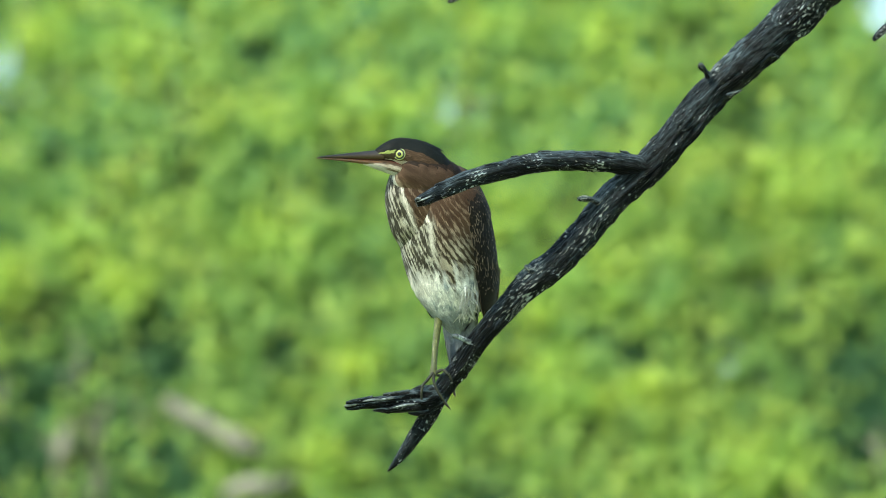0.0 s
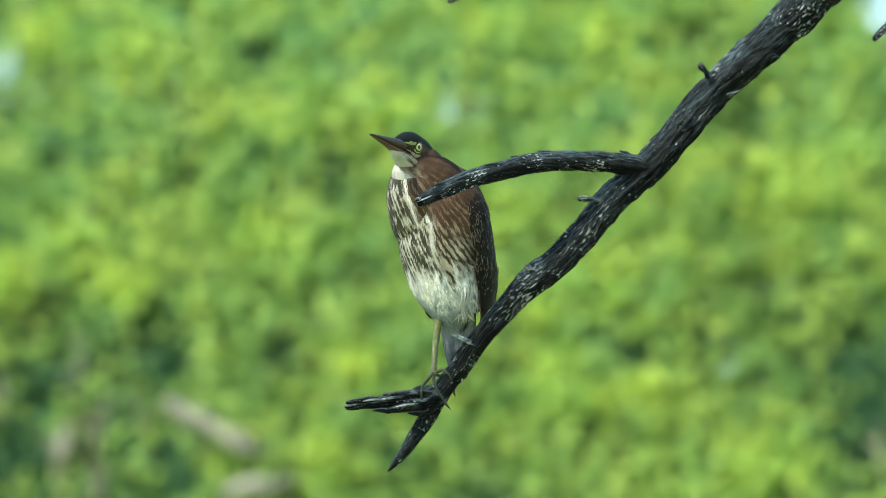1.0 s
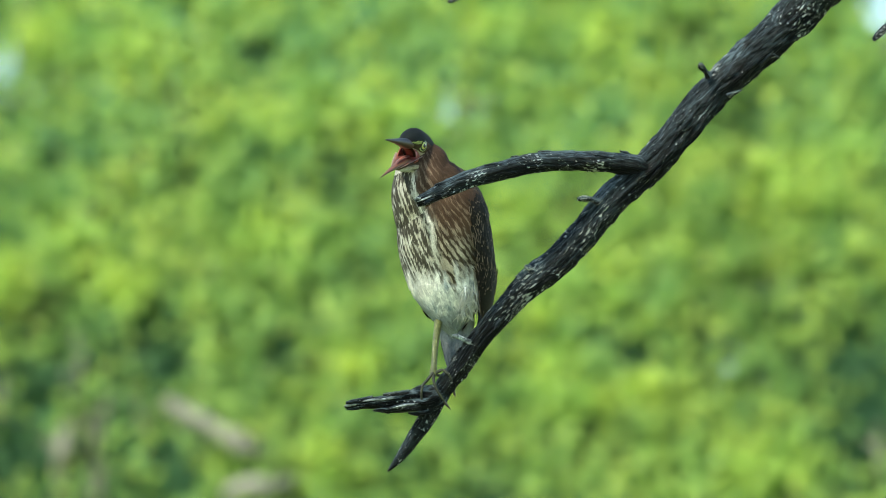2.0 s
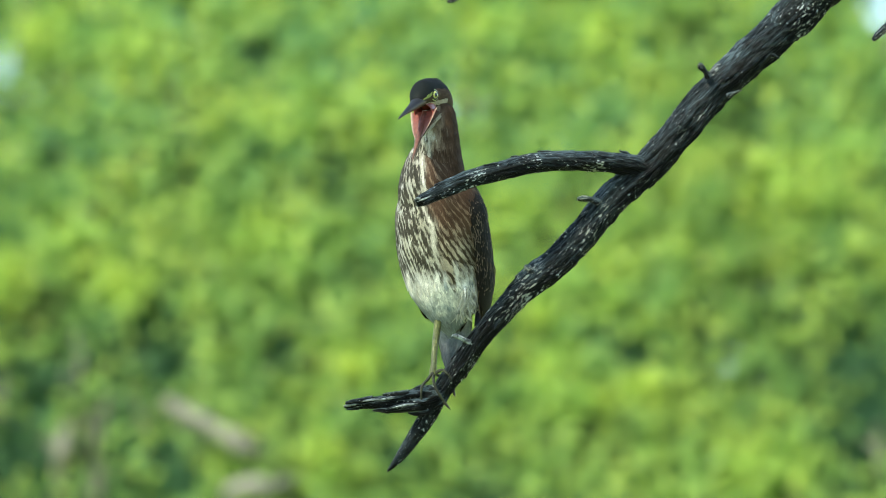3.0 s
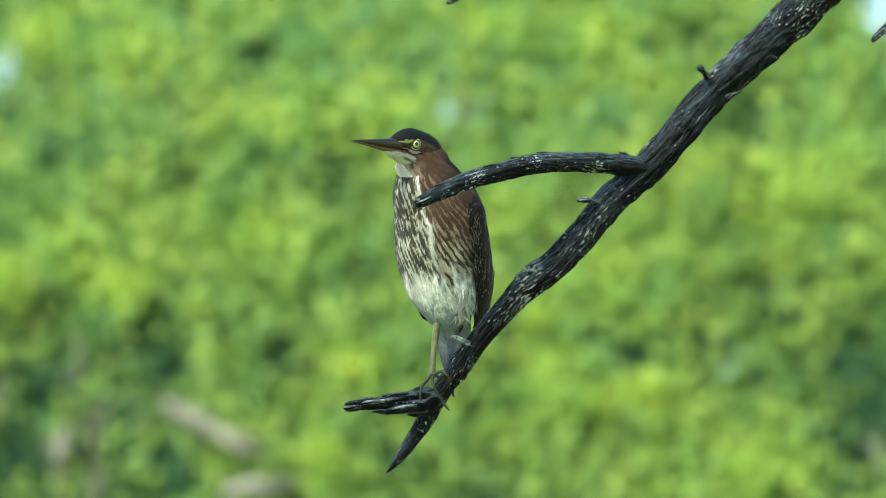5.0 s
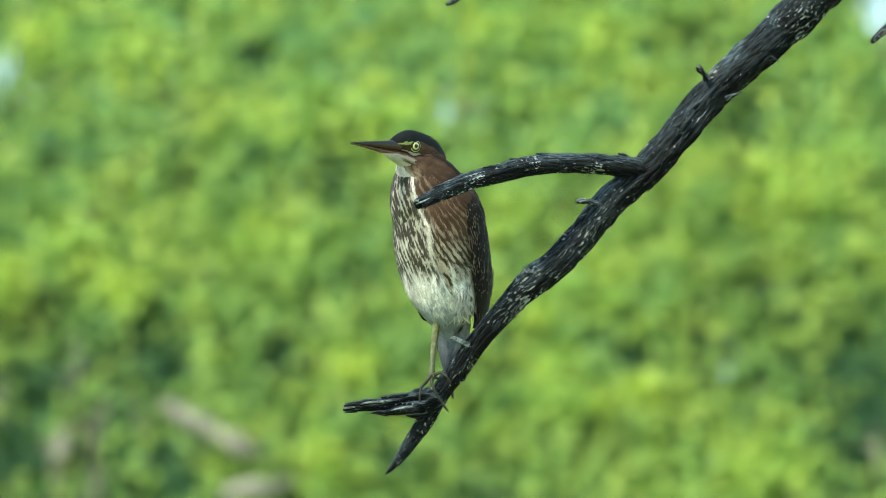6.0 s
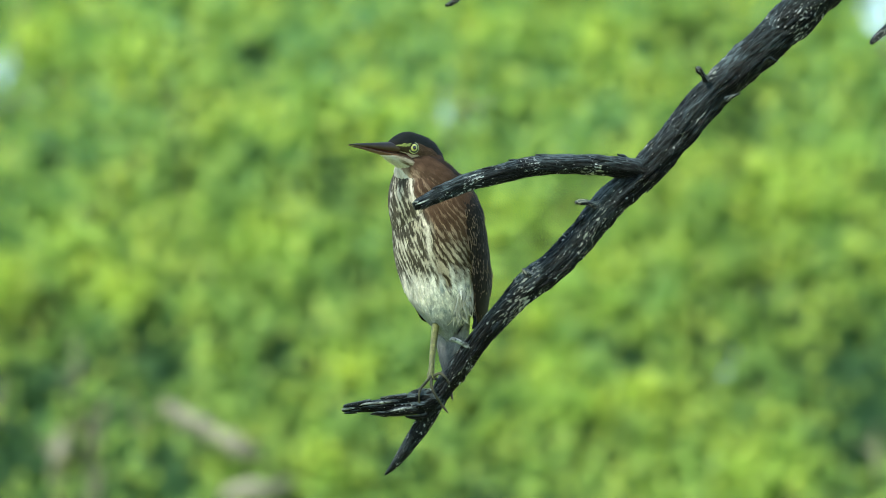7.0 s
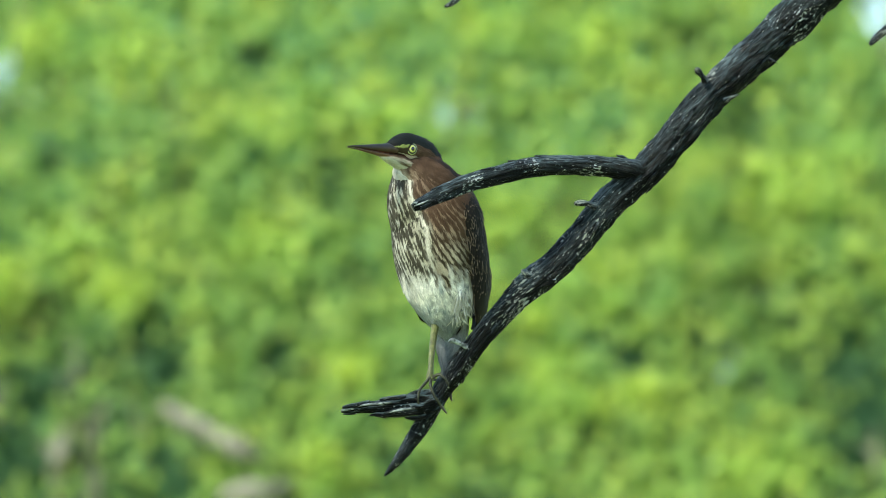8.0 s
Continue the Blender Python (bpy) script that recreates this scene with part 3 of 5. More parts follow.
def wing_loft(side):
    rows = ((318, 790, 44), (335, 786, 62), (365, 783, 78), (400, 784.5, 83), (435, 787.5, 85.5), (470, 791.5, 85.5), (500, 794.5, 83.5), (525, 796.5, 79.5), (545, 797.5, 75.5), (562, 798.5, 69), (580 if side > 0 else 566, 799, 57))
    return Loft([((c - 795) * UNIT / 0.47, 0.0, (450 - y) * UNIT, (r - (0 if side > 0 else 23)) * UNIT, (r - (0 if side > 0 else 23)) * UNIT) for y, c, r in rows], (-1, 0, 0), (0, -side, 0))


def build_heron():
    rng = random.Random(5)
    heron = new("heron")
    heron.location = (-0.0088, 12.344, 1.5784)
    tagged(heron, "small brown heron with streaked breast perched on a dead limb", "heron")
    parts = {"heron": heron}

    # body
    loft = body_loft()

    def body_tint(s, ang, p):
        h = p.z / UNIT
        d = math.degrees(ang)
        if abs(d) > 105:
            return (SLATE, SLATE)
        mark = noise.noise(Vector((d * 0.16, p.z * 40, 3.3))) + 0.4 * noise.noise(Vector((d * 0.4, p.z * 120, 9.1)))
        line = -40 + 38 * mark
        f = ease(80, 112, -h + 18 * noise.noise(p * 140) + 0.35 * max(0.0, -d))
        g = noise.noise(Vector((d * 0.10, p.z * 60, 1.7))) + 0.5 * noise.noise(Vector((d * 0.15, p.z * 110, 4.7)))
        e = blend((0.76, 0.75, 0.70), CREAM, 0.15 + 0.3 * noise.noise(p * 60))
        # greyer below and aside: grey undertail, plus belly shade in the colour
        e = blend(e, GREY, 1.3 * max(0.0, g - 0.12) + 0.9 * f + 0.5 * max(0.0, abs(d) - 55) / 45)
        q = min(max((line - h) / 30 + 0.5, 0.0), 1.0)
        if q > 0.999:
            return (e, e)
        c, k = streaked(ang, p, p.z * 1000, 45.0, 14 - 16 * ease(25, 55, p.z * 1000))
        return (blend(c, e, q), blend(k, e, q))

    body = part("body", loft.skin("body", 60, 72, body_tint), FEATHER, heron, "streaked brown breast and white belly")
    feathers = plumage("belly_feathers", loft, body_tint, 0.10, 0.97, -2.0, 2.0, 0.0030, 0.0012, 0.0078, 0.0020, 0.0003, rng, spread=0.10, raise_by=0.00015, vary=0.10, lean=0.5)
    tagged(part("plumage", feathers, FEATHER, body), kind="stuff")
    fluff = plumage("fluff", loft, body_tint, 0.56, 0.90, -2.0, 2.0, 0.0036, 0.0020, 0.0085, 0.0028, 0.0008, rng, spread=0.26, vary=0.24, hug=0.8, lean=0.3)
    tagged(part("down", fluff, FEATHER, body, "loose white belly down"), kind="stuff")
    flank = plumage("flank", loft, lambda s, a, p: (blend(WHITE, CREAM, 0.3), blend(WHITE, CREAM, 0.5)), 0.58, 0.77, radians(48), radians(86), 0.004, 0.0017, 0.0115, 0.0019, 0.0036, rng, spread=0.5, raise_by=0.0024)
    tagged(part("flank_tuft", flank, FEATHER, body, "loose white flank down over the wing"), kind="stuff")
    back = plumage("back_feathers", loft, lambda s, a, p: (blend(SLATE, BUFF, 0.12), SLATE), 0.04, 0.8, 2.0, 4.28, 0.007, 0.007, 0.02, 0.009, 0.002, rng, sharp=False)
    tagged(part("mantle", back, FEATHER, body, "dark slate back"), kind="stuff")
    parts["body"] = body

    # folded wings
    for side in (1, -1):
        wl = wing_loft(side)

        def wing_tint(s, ang, p):
            k = rng.random()
            e = blend(BUFF, BROWN, 0.15) if k < 0.42 else blend(BUFF, BROWN, 0.9)
            dark = blend((0.009, 0.008, 0.006), BROWN, 0.22)
            return (blend(dark, BUFF, 0.6 if rng.random() < 0.24 else 0.02), dark, blend(e, BROWN, 0.2 * s))

        rows, cols = 30, 30
        verts, faces, tints = [], [], []
        for layer in (0, 1):
            for i in range(rows + 1):
                for j in range(cols + 1):
                    s = i / rows
                    lo = radians(64 + 10 * s + 24 * max(0, s - 0.75) / 0.25)
                    hi = radians(178 - 30 * max(0, s - 0.7) / 0.3)
                    q, n, way = wl.frame_at(s, lo + (hi - lo) * j / cols)
                    verts.append(q - n * (0.0025 * layer))
                    tints.append(blend((0.009, 0.008, 0.006), BROWN, 0.3))
        half = (rows + 1) * (cols + 1)
        for i in range(rows):
            for j in range(cols):
                a = i * (cols + 1) + j
                faces.append((a, a + 1, a + cols + 2, a + cols + 1))
                faces.append((half + a, half + a + cols + 1, half + a + cols + 2, half + a + 1))
        wing = part("wing", mesh_from("wing", verts, faces, tints), FEATHER, body, "dark folded wing with buff feather edges")
        coverts = plumage("coverts", wl, wing_tint, 0.03, 0.62, radians(66), radians(172), 0.0042, 0.0034, 0.0095, 0.0041, 0.0008, rng, sharp=False, spread=0.12)
        tagged(part("covert_plumage", coverts, FEATHER, wing, "dark plumage with pale spots"), kind="stuff")
        for k in range(11):
            o = ([], [], [])
            ang = radians(70 + 9 * k)
            q, n, way = wl.frame_at(0.45 + 0.012 * k, ang)
            end = wl.point(0.97 - 0.01 * abs(k - 3), radians(88 + 6.5 * k))
            d = end - q
            plume(o, q + n * (0.001 + 0.0003 * k), n, d.normalized(), d.length, 0.009, [blend((0.009, 0.008, 0.006), BUFF, 0.12)] * 4, [blend((0.008, 0.007, 0.006), BROWN, 0.2)] * 4, 0.001, False)
            rim = n.cross(d).normalized()
            for edge in (-1, 1):             # thin buff rims
                plume(o, q + rim * (0.0036 * edge) + n * (0.0017 + 0.0003 * k), n, d.normalized(), d.length * 0.93, 0.0010, [blend(BROWN, BUFF, 0.5)] * 4, [blend(BROWN, BUFF, 0.8)] * 4, 0.001, False)
            part("flight_feather", mesh_from("flight_feather", *o), FEATHER, wing)

    # tail
    tail_rows = [((c - 795) * UNIT / 0.47, 0.0, (450 - y) * UNIT, a * UNIT, b * UNIT)
                 for y, c, a, b in ((550, 807, 17, 36), (575, 808, 14, 33), (598, 806, 10, 26), (618, 803, 7, 18), (632, 801, 4, 10), (638, 800, 1, 4))]
    tl = Loft(tail_rows, (-1, 0, 0), (0, -1, 0))

    def tail_tint(s, ang, p):
        return (blend((0.30, 0.32, 0.31), (0.060, 0.074, 0.080), 1.35 * s), blend((0.22, 0.24, 0.235), (0.040, 0.052, 0.058), 1.35 * s))

    tail = part("tail", tl.skin("tail", 20, 28, tail_tint), FEATHER, body, "short slate-grey tail")
    tagged(part("plumage", plumage("tail_feathers", tl, tail_tint, 0.0, 0.8, 0, 2 * math.pi, 0.007, 0.006, 0.022, 0.0065, 0.0008, rng, sharp=False, spread=0.06), FEATHER, tail), kind="stuff")

    # breast over the folded neck
    bl = Loft([(x * UNIT, 0.0, z * UNIT, a * UNIT, b * UNIT) for z, x, a, b in
               ((104, 11, 8, 8), (86, 8, 32, 33), (56, 2, 46, 47), (25, 0, 55, 55), (-5, 2, 55, 57), (-40, 10, 50, 54), (-72, 22, 40, 45), (-98, 34, 26, 30), (-112, 42, 10, 10))],
              (-1, 0, 0), (0, -1, 0))

    def breast_tint(s, ang, p):
        v = p.z * 1000 + 48
        return streaked(ang, p, v, 30.0, -2 + 26 * ease(95, 15, v))

    breast = part("breast", bl.skin("breast", 50, 64, breast_tint), FEATHER, heron, "breast with long dark and cream streaks")
    tagged(part("plumage", plumage("breast_feathers", bl, breast_tint, 0.04, 0.97, -2.6, 2.6, 0.0030, 0.0012, 0.0078, 0.0019, 0.0003, rng, spread=0.10, raise_by=0.00015, vary=0.10, lean=0.5), FEATHER, breast), kind="stuff")
    long_plumes = plumage("breast_plumes", bl, breast_tint, 0.55, 0.86, -1.75, 1.75, 0.0042, 0.0016, 0.0130, 0.0020, 0.0004, rng, spread=0.10, raise_by=0.0002, vary=0.10, hug=0.35, lean=0.5)
    tagged(part("breast_fringe", long_plumes, FEATHER, breast, "long streaked feathers hanging from the breast"), kind="stuff")
    parts["breast"] = breast

    # neck, in rings that slide over one another
    necks = []
    for k in range(6):
        f = k / 5
        r = (53, 49, 44.5, 41, 38.5, 36)[k]
        h = 44 - 6 * f
        nl = Loft([(0, 0, h * UNIT * z, r * UNIT * q, r * UNIT * q * 0.96) for z, q in
                   ((1.0, 0.15), (0.86, 0.62), (0.6, 0.88), (0.3, 0.98), (0.0, 1.0), (-0.3, 0.99), (-0.6, 0.9), (-0.86, 0.66), (-1.0, 0.15))], (-1, 0, 0), (0, -1, 0))

        def neck_tint(s, ang, p, k=k):
            d = math.degrees(ang)
            up = p.z + 0.017 * k                 # height along the stretched neck
            ragged = 26 * noise.noise(Vector((d * 0.09, up * 60, 3.0)))
            if abs(d) > 105:
                return (blend(CHESTNUT, SLATE, 0.5), blend(CHESTNUT, SLATE, 0.6))
            if up + 0.0006 * ragged > 0.057 and -100 < d + ragged < 12:
                c = blend((0.58, 0.58, 0.54), CREAM, 0.35 + 0.6 * noise.noise(Vector((d * 0.1, up * 40, 2.0))))
                if up < 0.075 and noise.noise(Vector((d * 0.3, up * 25, 2.0))) > 0.15 or d < -70:
                    c = blend(UMBER, c, 0.3)
                return (c, c)
            if up > 0.048 and 0 < d + ragged < 42:
                c = blend(blend(CREAM, BUFF, 0.7), RUFOUS, (d + ragged) / 46 + 0.5 * noise.noise(Vector((d * 0.15, up * 60, 5.0))))
                return (c, c)
            if up > 0.05 and not -90 < d < 22:
                c = blend(blend(RUFOUS, BUFF, 0.06), CHESTNUT, 0.5 + 0.9 * noise.noise(Vector((d * 0.05, up * 50, 1.0))))
                return (c, c)
            return streaked(ang, p, 75 + up * 1000, 24.0, 4.0)

        ring = part("neck", nl.skin("neck", 26, 48, neck_tint), FEATHER, heron)
        tagged(part("plumage", plumage("neck_feathers", nl, neck_tint, 0.32, 0.66, -math.pi, math.pi, 0.0024, 0.0013, 0.0150, 0.0019, 0.0001, rng, spread=0.05, raise_by=0.0001, vary=0.05, hug=0.2), FEATHER, ring), kind="stuff")
        collar = plumage("neck_collar", nl, neck_tint, 0.05, 0.34, -math.pi, math.pi, 0.0026, 0.0013, 0.0085, 0.0017, 0.0001, rng, spread=0.06, raise_by=0.0001, vary=0.05, hug=0.95)
        tagged(part("plumage", collar, FEATHER, ring), kind="stuff")
        necks.append(ring)
    parts["necks"] = necks

    # head: forward along -x, the eyes' middle at its origin
    mm = 0.001
    hl = Loft([(x * mm, 0.0, 0.5 * (top + low) * mm, 0.5 * (top - low) * mm, w * mm) for x, top, low, w in
               ((-23.5, 2.8, -5.0, 4.5), (-21.5, 4.6, -5.6, 6.0), (-18, 7.6, -6.0, 7.6), (-13, 10.9, -6.6, 9.5), (-6, 14.4, -8.0, 11.4), (2, 16.5, -12.5, 12.9),
                (11, 16.1, -17.0, 14.2), (20, 14.9, -21.0, 15.6), (29, 12.2, -24.0, 15.8), (38, 8.2, -26.0, 13.4), (47, 0.5, -27, 10.5), (55, -8, -26, 4.0))], (0, 0, 1), (0, -1, 0))
    mouth_red = (0.17, 0.036, 0.026)

    def head_tint(s, ang, p):
        x, z = p.x / mm, p.z / mm
        wob = 1.2 * noise.noise(p * 260)
        cap = 5.2 + 0.02 * x - 0.009 * max(x, 0) ** 2 + wob
        if z > cap:
            return (CROWN, blend(CROWN, SLATE, 0.4))
        if -15 < x < 3 and abs(math.degrees(ang)) > 163:
            return (mouth_red, mouth_red)
        if -24 < x < 6 and abs(math.degrees(ang)) > 142:
            return ((0.040, 0.018, 0.013),) * 2
        lore = 2.9 + 0.15 * (x + 6)
        if -21 < x < -4.5 and abs(z - lore) < 0.2 + 0.105 * (x + 21) + 0.4 * wob:
            return (blend((0.30, 0.36, 0.10), (0.2, 0.22, 0.07), max(wob, 0)),) * 2
        if x < 0 and z > -4.6 + 0.5 * wob:
            return (blend(blend((0.070, 0.050, 0.026), BROWN, 0.4 + 0.6 * max(wob, 0)), SLATE, ease(0.5, 3, z)),) * 2
        mal = -5.9 - 0.13 * (x + 14) + wob * 0.6
        if -27 < x < 23 and abs(z - mal) < 2.2 + 0.4 * wob:
            return (CREAM, blend(CREAM, BUFF, 0.4))
        if -14 < x < 10 and mal - 3.6 < z < mal:
            return (blend(BROWN, BUFF, 0.12), BROWN)
        if z < mal - 2 and x < 4:
            return (WHITE, CREAM)
        f = noise.noise(p * 130)
        if z < -9 and x < 16 and noise.noise(Vector((x * 0.10, z * 0.42, 8.0))) > 0.12:
            return (blend(CREAM, BUFF, 0.6), blend(BUFF, RUFOUS, 0.3))
        return (blend(RUFOUS, BUFF, 0.04 + 0.2 * max(f, 0)), blend(RUFOUS, CHESTNUT, 0.6 + 0.5 * f))

    head = part("head", hl.skin("head", 90, 110, head_tint), FEATHER, heron, "dark slate crown, rufous cheek and yellow lore")
    tagged(part("plumage", plumage("head_feathers", hl, head_tint, 0.24, 0.96, -math.pi, math.pi, 0.0026, 0.0014, 0.0062, 0.0014, 0.0001, rng, spread=0.07, raise_by=0.0, vary=0.05), FEATHER, head), kind="stuff")
    crest = ([], [], [])
    for k in range(60):
        a = rng.gauss(0, 0.32)
        q, n, way = hl.frame_at(rng.uniform(0.62, 0.86), a)
        plume(crest, q, n, way, rng.uniform(0.010, 0.016), 0.0028, [CROWN] * 4, [CROWN] * 4, rng.uniform(-0.002, 0.001), True)
    part("crest", mesh_from("crest", *crest), FEATHER, head, "dark crest lying on the nape")

    def horn(name, rows, tint, sides=28):
        """A bill half: rows of x, top, low and half width in mm along its length."""
        lo = Loft([(x * mm, 0.0, 0.5 * (t + l) * mm, 0.5 * (t - l) * mm, w * mm) for x, t, l, w in rows], (0, 0, 1), (0, -1, 0))
        return lo.skin(name, 50, sides, lambda s, a, p: (tint(s, a),))

    dark, red, orange = (0.015, 0.0135, 0.011), (0.062, 0.034, 0.017), (0.14, 0.064, 0.020)
    upper = horn("upper_bill", ((-15, 4.6, -6.0, 8.2), (-22, 4.0, -6.0, 6.8), (-38, 2.1, -5.3, 4.3), (-54, 0.0, -4.6, 2.7), (-68, -1.7, -4.3, 1.6), (-76, -2.9, -4.3, 0.9), (-80, -3.9, -4.6, 0.25)),
                 lambda s, a: blend((0.20, 0.065, 0.048), (0.10, 0.05, 0.035), s) if abs(a) > 2.5 else blend(dark, red, min(max((abs(a) - 1.1) / 0.6, 0), 1) * (1 - 0.75 * s)))
    part("upper_bill", upper, HORN, head, "dark pointed upper bill")

    hinge = Vector((0.006, 0.0, -0.010))
    jaw_rows = [(x, t, l, w) for x, t, l, w in ((-16, -5.9, -11.0, 7.6), (-26, -5.7, -10.4, 5.6), (-40, -5.2, -9.0, 3.7), (-56, -4.6, -7.2, 2.3), (-70, -4.5, -5.9, 1.2), (-80, -4.6, -5.1, 0.25))]
    jaw = part("lower_bill", horn("lower_bill", [(x - 6, t + 10, l + 10, w) for x, t, l, w in jaw_rows],
                                  lambda s, a: blend(orange, red, 0.4 + 0.5 * s) if abs(a) > 0.55 else blend((0.22, 0.06, 0.042), (0.13, 0.07, 0.035), s)), HORN, head, "orange-brown lower bill")
    jaw.location = hinge
    parts["jaw"] = jaw
    # chin and throat skin move with the jaw; they stay under the head for want of a deeper level
    cl = Loft([((x - 6) * mm, 0.0, (0.5 * (t + l) + 10) * mm, 0.5 * (t - l) * mm, w * mm) for x, t, l, w in
               ((-33, -8.6, -10.4, 1.6), (-27, -6.4, -12.2, 4.4), (-18, -5.0, -15.2, 7.4), (-9, -5.0, -18.0, 9.6), (0, -6.5, -21.0, 11.4), (9, -10.0, -23.5, 11.6), (16, -13, -23, 7))], (0, 0, 1), (0, -1, 0))

    def chin_tint(s, ang, p):
        x, z = p.x / mm + 6, p.z / mm - 10
        if abs(math.degrees(ang)) < 47 and s > 0.08:
            return (blend((0.09, 0.055, 0.032), mouth_red, (x + 12) / 10),) * 2
        a = abs(math.degrees(ang)) + 5 * noise.noise(p * 260)
        back = ease(-7, 8, x + 5 * noise.noise(p * 200))
        cheek = blend(blend(BUFF, RUFOUS, 0.6), CHESTNUT, 0.5 + noise.noise(p * 300))
        throat = blend((0.50, 0.50, 0.45), cheek, 0.85 * back)
        malar = blend(throat, blend(UMBER, BUFF, 0.15), ease(-18, -8, x))
        stripe = blend(blend(CREAM, BUFF, 0.25 + 0.3 * noise.noise(p * 300)), RUFOUS, ease(7, 15, x))
        c = blend(malar, throat, ease(124, 132, a)) if a > 112 else blend(stripe, malar, ease(104, 112, a))
        if a < 84:
            c = blend(blend(UMBER, RUFOUS, 0.5), stripe, ease(74, 84, a))
        return (c, blend(c, BUFF, 0.08))

    chin = part("chin", cl.skin("chin", 40, 48, chin_tint), FEATHER, head, "white feathered chin")
    part_feathers = plumage("chin_feathers", cl, chin_tint, 0.12, 0.95, radians(80), radians(280), 0.0026, 0.0014, 0.0065, 0.0013, 0.0006, rng, spread=0.18, raise_by=0.0)
    chin.location = hinge
    throat = part("throat", part_feathers, FEATHER, head, "white throat feathers")
    throat.location = hinge
    parts["throat"] = throat
    parts["chin"] = chin
    # mouth: a hollow cup of red skin, open forwards
    bm = bmesh.new()
    rows, cols = 14, 32
    rings = []
    for layer in (0, 1):
        for i in range(rows + 1):
            b = (math.pi / 2) * i / rows
            f = 1.0 - 0.06 * layer
            rings.append([bm.verts.new(((-17 + 24 * math.sin(b) * f) * mm, 9.8 * f * math.cos(b) ** 0.6 * math.cos(2 * math.pi * j / cols) * mm,
                                        11.4 * f * math.cos(b) ** 0.6 * math.sin(2 * math.pi * j / cols) * mm)) for j in range(cols)])
    for layer in (0, 1):
        for i in range(rows):
            r0, r1 = rings[layer * (rows + 1) + i], rings[layer * (rows + 1) + i + 1]
            for j in range(cols):
                quad = (r0[j], r0[(j + 1) % cols], r1[(j + 1) % cols], r1[j])
                bm.faces.new(quad if layer else quad[::-1])
    for j in range(cols):
        a, b = rings[0], rings[rows + 1]
        bm.faces.new((a[j], a[(j + 1) % cols], b[(j + 1) % cols], b[j]))
    mouth = part("mouth", bm, MOUTH, head, "red mouth lining")
    mouth.location = hinge
    parts["mouth"] = mouth
    # floor of the mouth: a trough of skin between the halves of the lower bill, tucked back while the bill is shut
    verts, faces, tints = [], [], []
    rows, cols = 20, 16
    for layer in (0, 1):
        for i in range(rows + 1):
            s = i / rows
            w = (13.0 * (1 - s) ** 0.58 + 1.2 - 1.0 * layer) * mm
            for j in range(cols + 1):
                q = -1 + 2 * j / cols
                h = (6.2 - 1.4 * s - (1.9 * (1 - s) + 0.4) * (1 - abs(q) ** 2.4) - (1.0 if layer and abs(q) < 0.99 else 0.0)) * mm
                verts.append(((-12 - 40 * s) * mm, w * q, h))
                rim = max(0.0, abs(q) - 0.82) / 0.18
                tints.append(blend(blend((0.19, 0.042, 0.030), (0.20, 0.075, 0.05), s * 1.5), (0.45, 0.38, 0.29), rim * 0.9) if layer == 0 else blend(CREAM, orange, s))
    half = (rows + 1) * (cols + 1)
    for i in range(rows):
        for j in range(cols):
            a = i * (cols + 1) + j
            faces.append((a, a + 1, a + cols + 2, a + cols + 1))
            faces.append((half + a, half + a + cols + 1, half + a + cols + 2, half + a + 1))
    floor_skin = part("mouth_floor", mesh_from("mouth_floor", verts, faces, tints), HORN, head, "tan-red skin of the lower jaw")
    floor_skin.location = hinge
    parts["mouth_floor"] = floor_skin
    tl2 = Loft([((x - 6) * mm, 0, (z + 10) * mm, h * mm, w * mm) for x, z, h, w in ((-6, -7.4, 1.2, 2.8), (-18, -5.9, 1.0, 2.4), (-30, -5.2, 0.7, 1.5), (-38, -5.0, 0.3, 0.5))], (0, 0, 1), (0, -1, 0))
    tongue = part("tongue", tl2.skin("tongue", 16, 16, lambda s, a, p: ((0.4, 0.1, 0.08),)), TONGUE, head, "tan-pink tongue")
    tongue.location = hinge
    parts["tongue"] = tongue

    # eyes
    for side in (1, -1):
        c = Vector((0.0, -0.0112 * side, 0.0005))
        out = Vector((-0.34, -0.94 * side, 0.0)).normalized()
        for name, mat, r, depth, back, label in (("orbital_ring", RING, 0.0058, 0.0012, 0.0004, "pale yellow-green ring round the eye"), ("eyelid", DARK_SKIN, 0.0051, 0.0012, 0.0008, "dark rim of the eye"),
                                                 ("iris", IRIS, 0.0038, 0.0014, 0.0012, "yellow iris"), ("pupil", PUPIL, 0.0020, 0.0010, 0.0021, "black pupil")):
            bm = bmesh.new()
            bmesh.ops.create_uvsphere(bm, u_segments=28, v_segments=14, radius=1.0)
            turn = out.to_track_quat("Z", "Y").to_matrix().to_4x4()
            bmesh.ops.transform(bm, matrix=Matrix.Translation(c + out * back) @ turn @ Matrix.Diagonal((r, r, depth, 1)), verts=bm.verts)
            part(name, bm, mat, head, label)
    parts["head"] = head

    # leg and foot
    off = Vector(heron.location)

    def slim(name, rows, mat, parent, label="", sides=16):
        return part(name, tube(name, [(*(Vector(r[:3]) - off), r[3]) for r in rows], rng, sides=sides, step=0.0012, ridge=0.05, knob=0.05), mat, parent, label)

    leg = slim("leg", ((-0.0011, 12.392, 1.6428, 0.0046), (-0.0043, 12.38, 1.6312, 0.0039), (-0.006, 12.367, 1.618, 0.0033), (-0.0080, 12.353, 1.6004, 0.0029), (-0.0088, 12.346, 1.5878, 0.0029), (-0.0094, 12.344, 1.5806, 0.0038), (-0.0088, 12.344, 1.5757, 0.0034)), LEGSKIN, heron, "olive-yellow scaly leg")
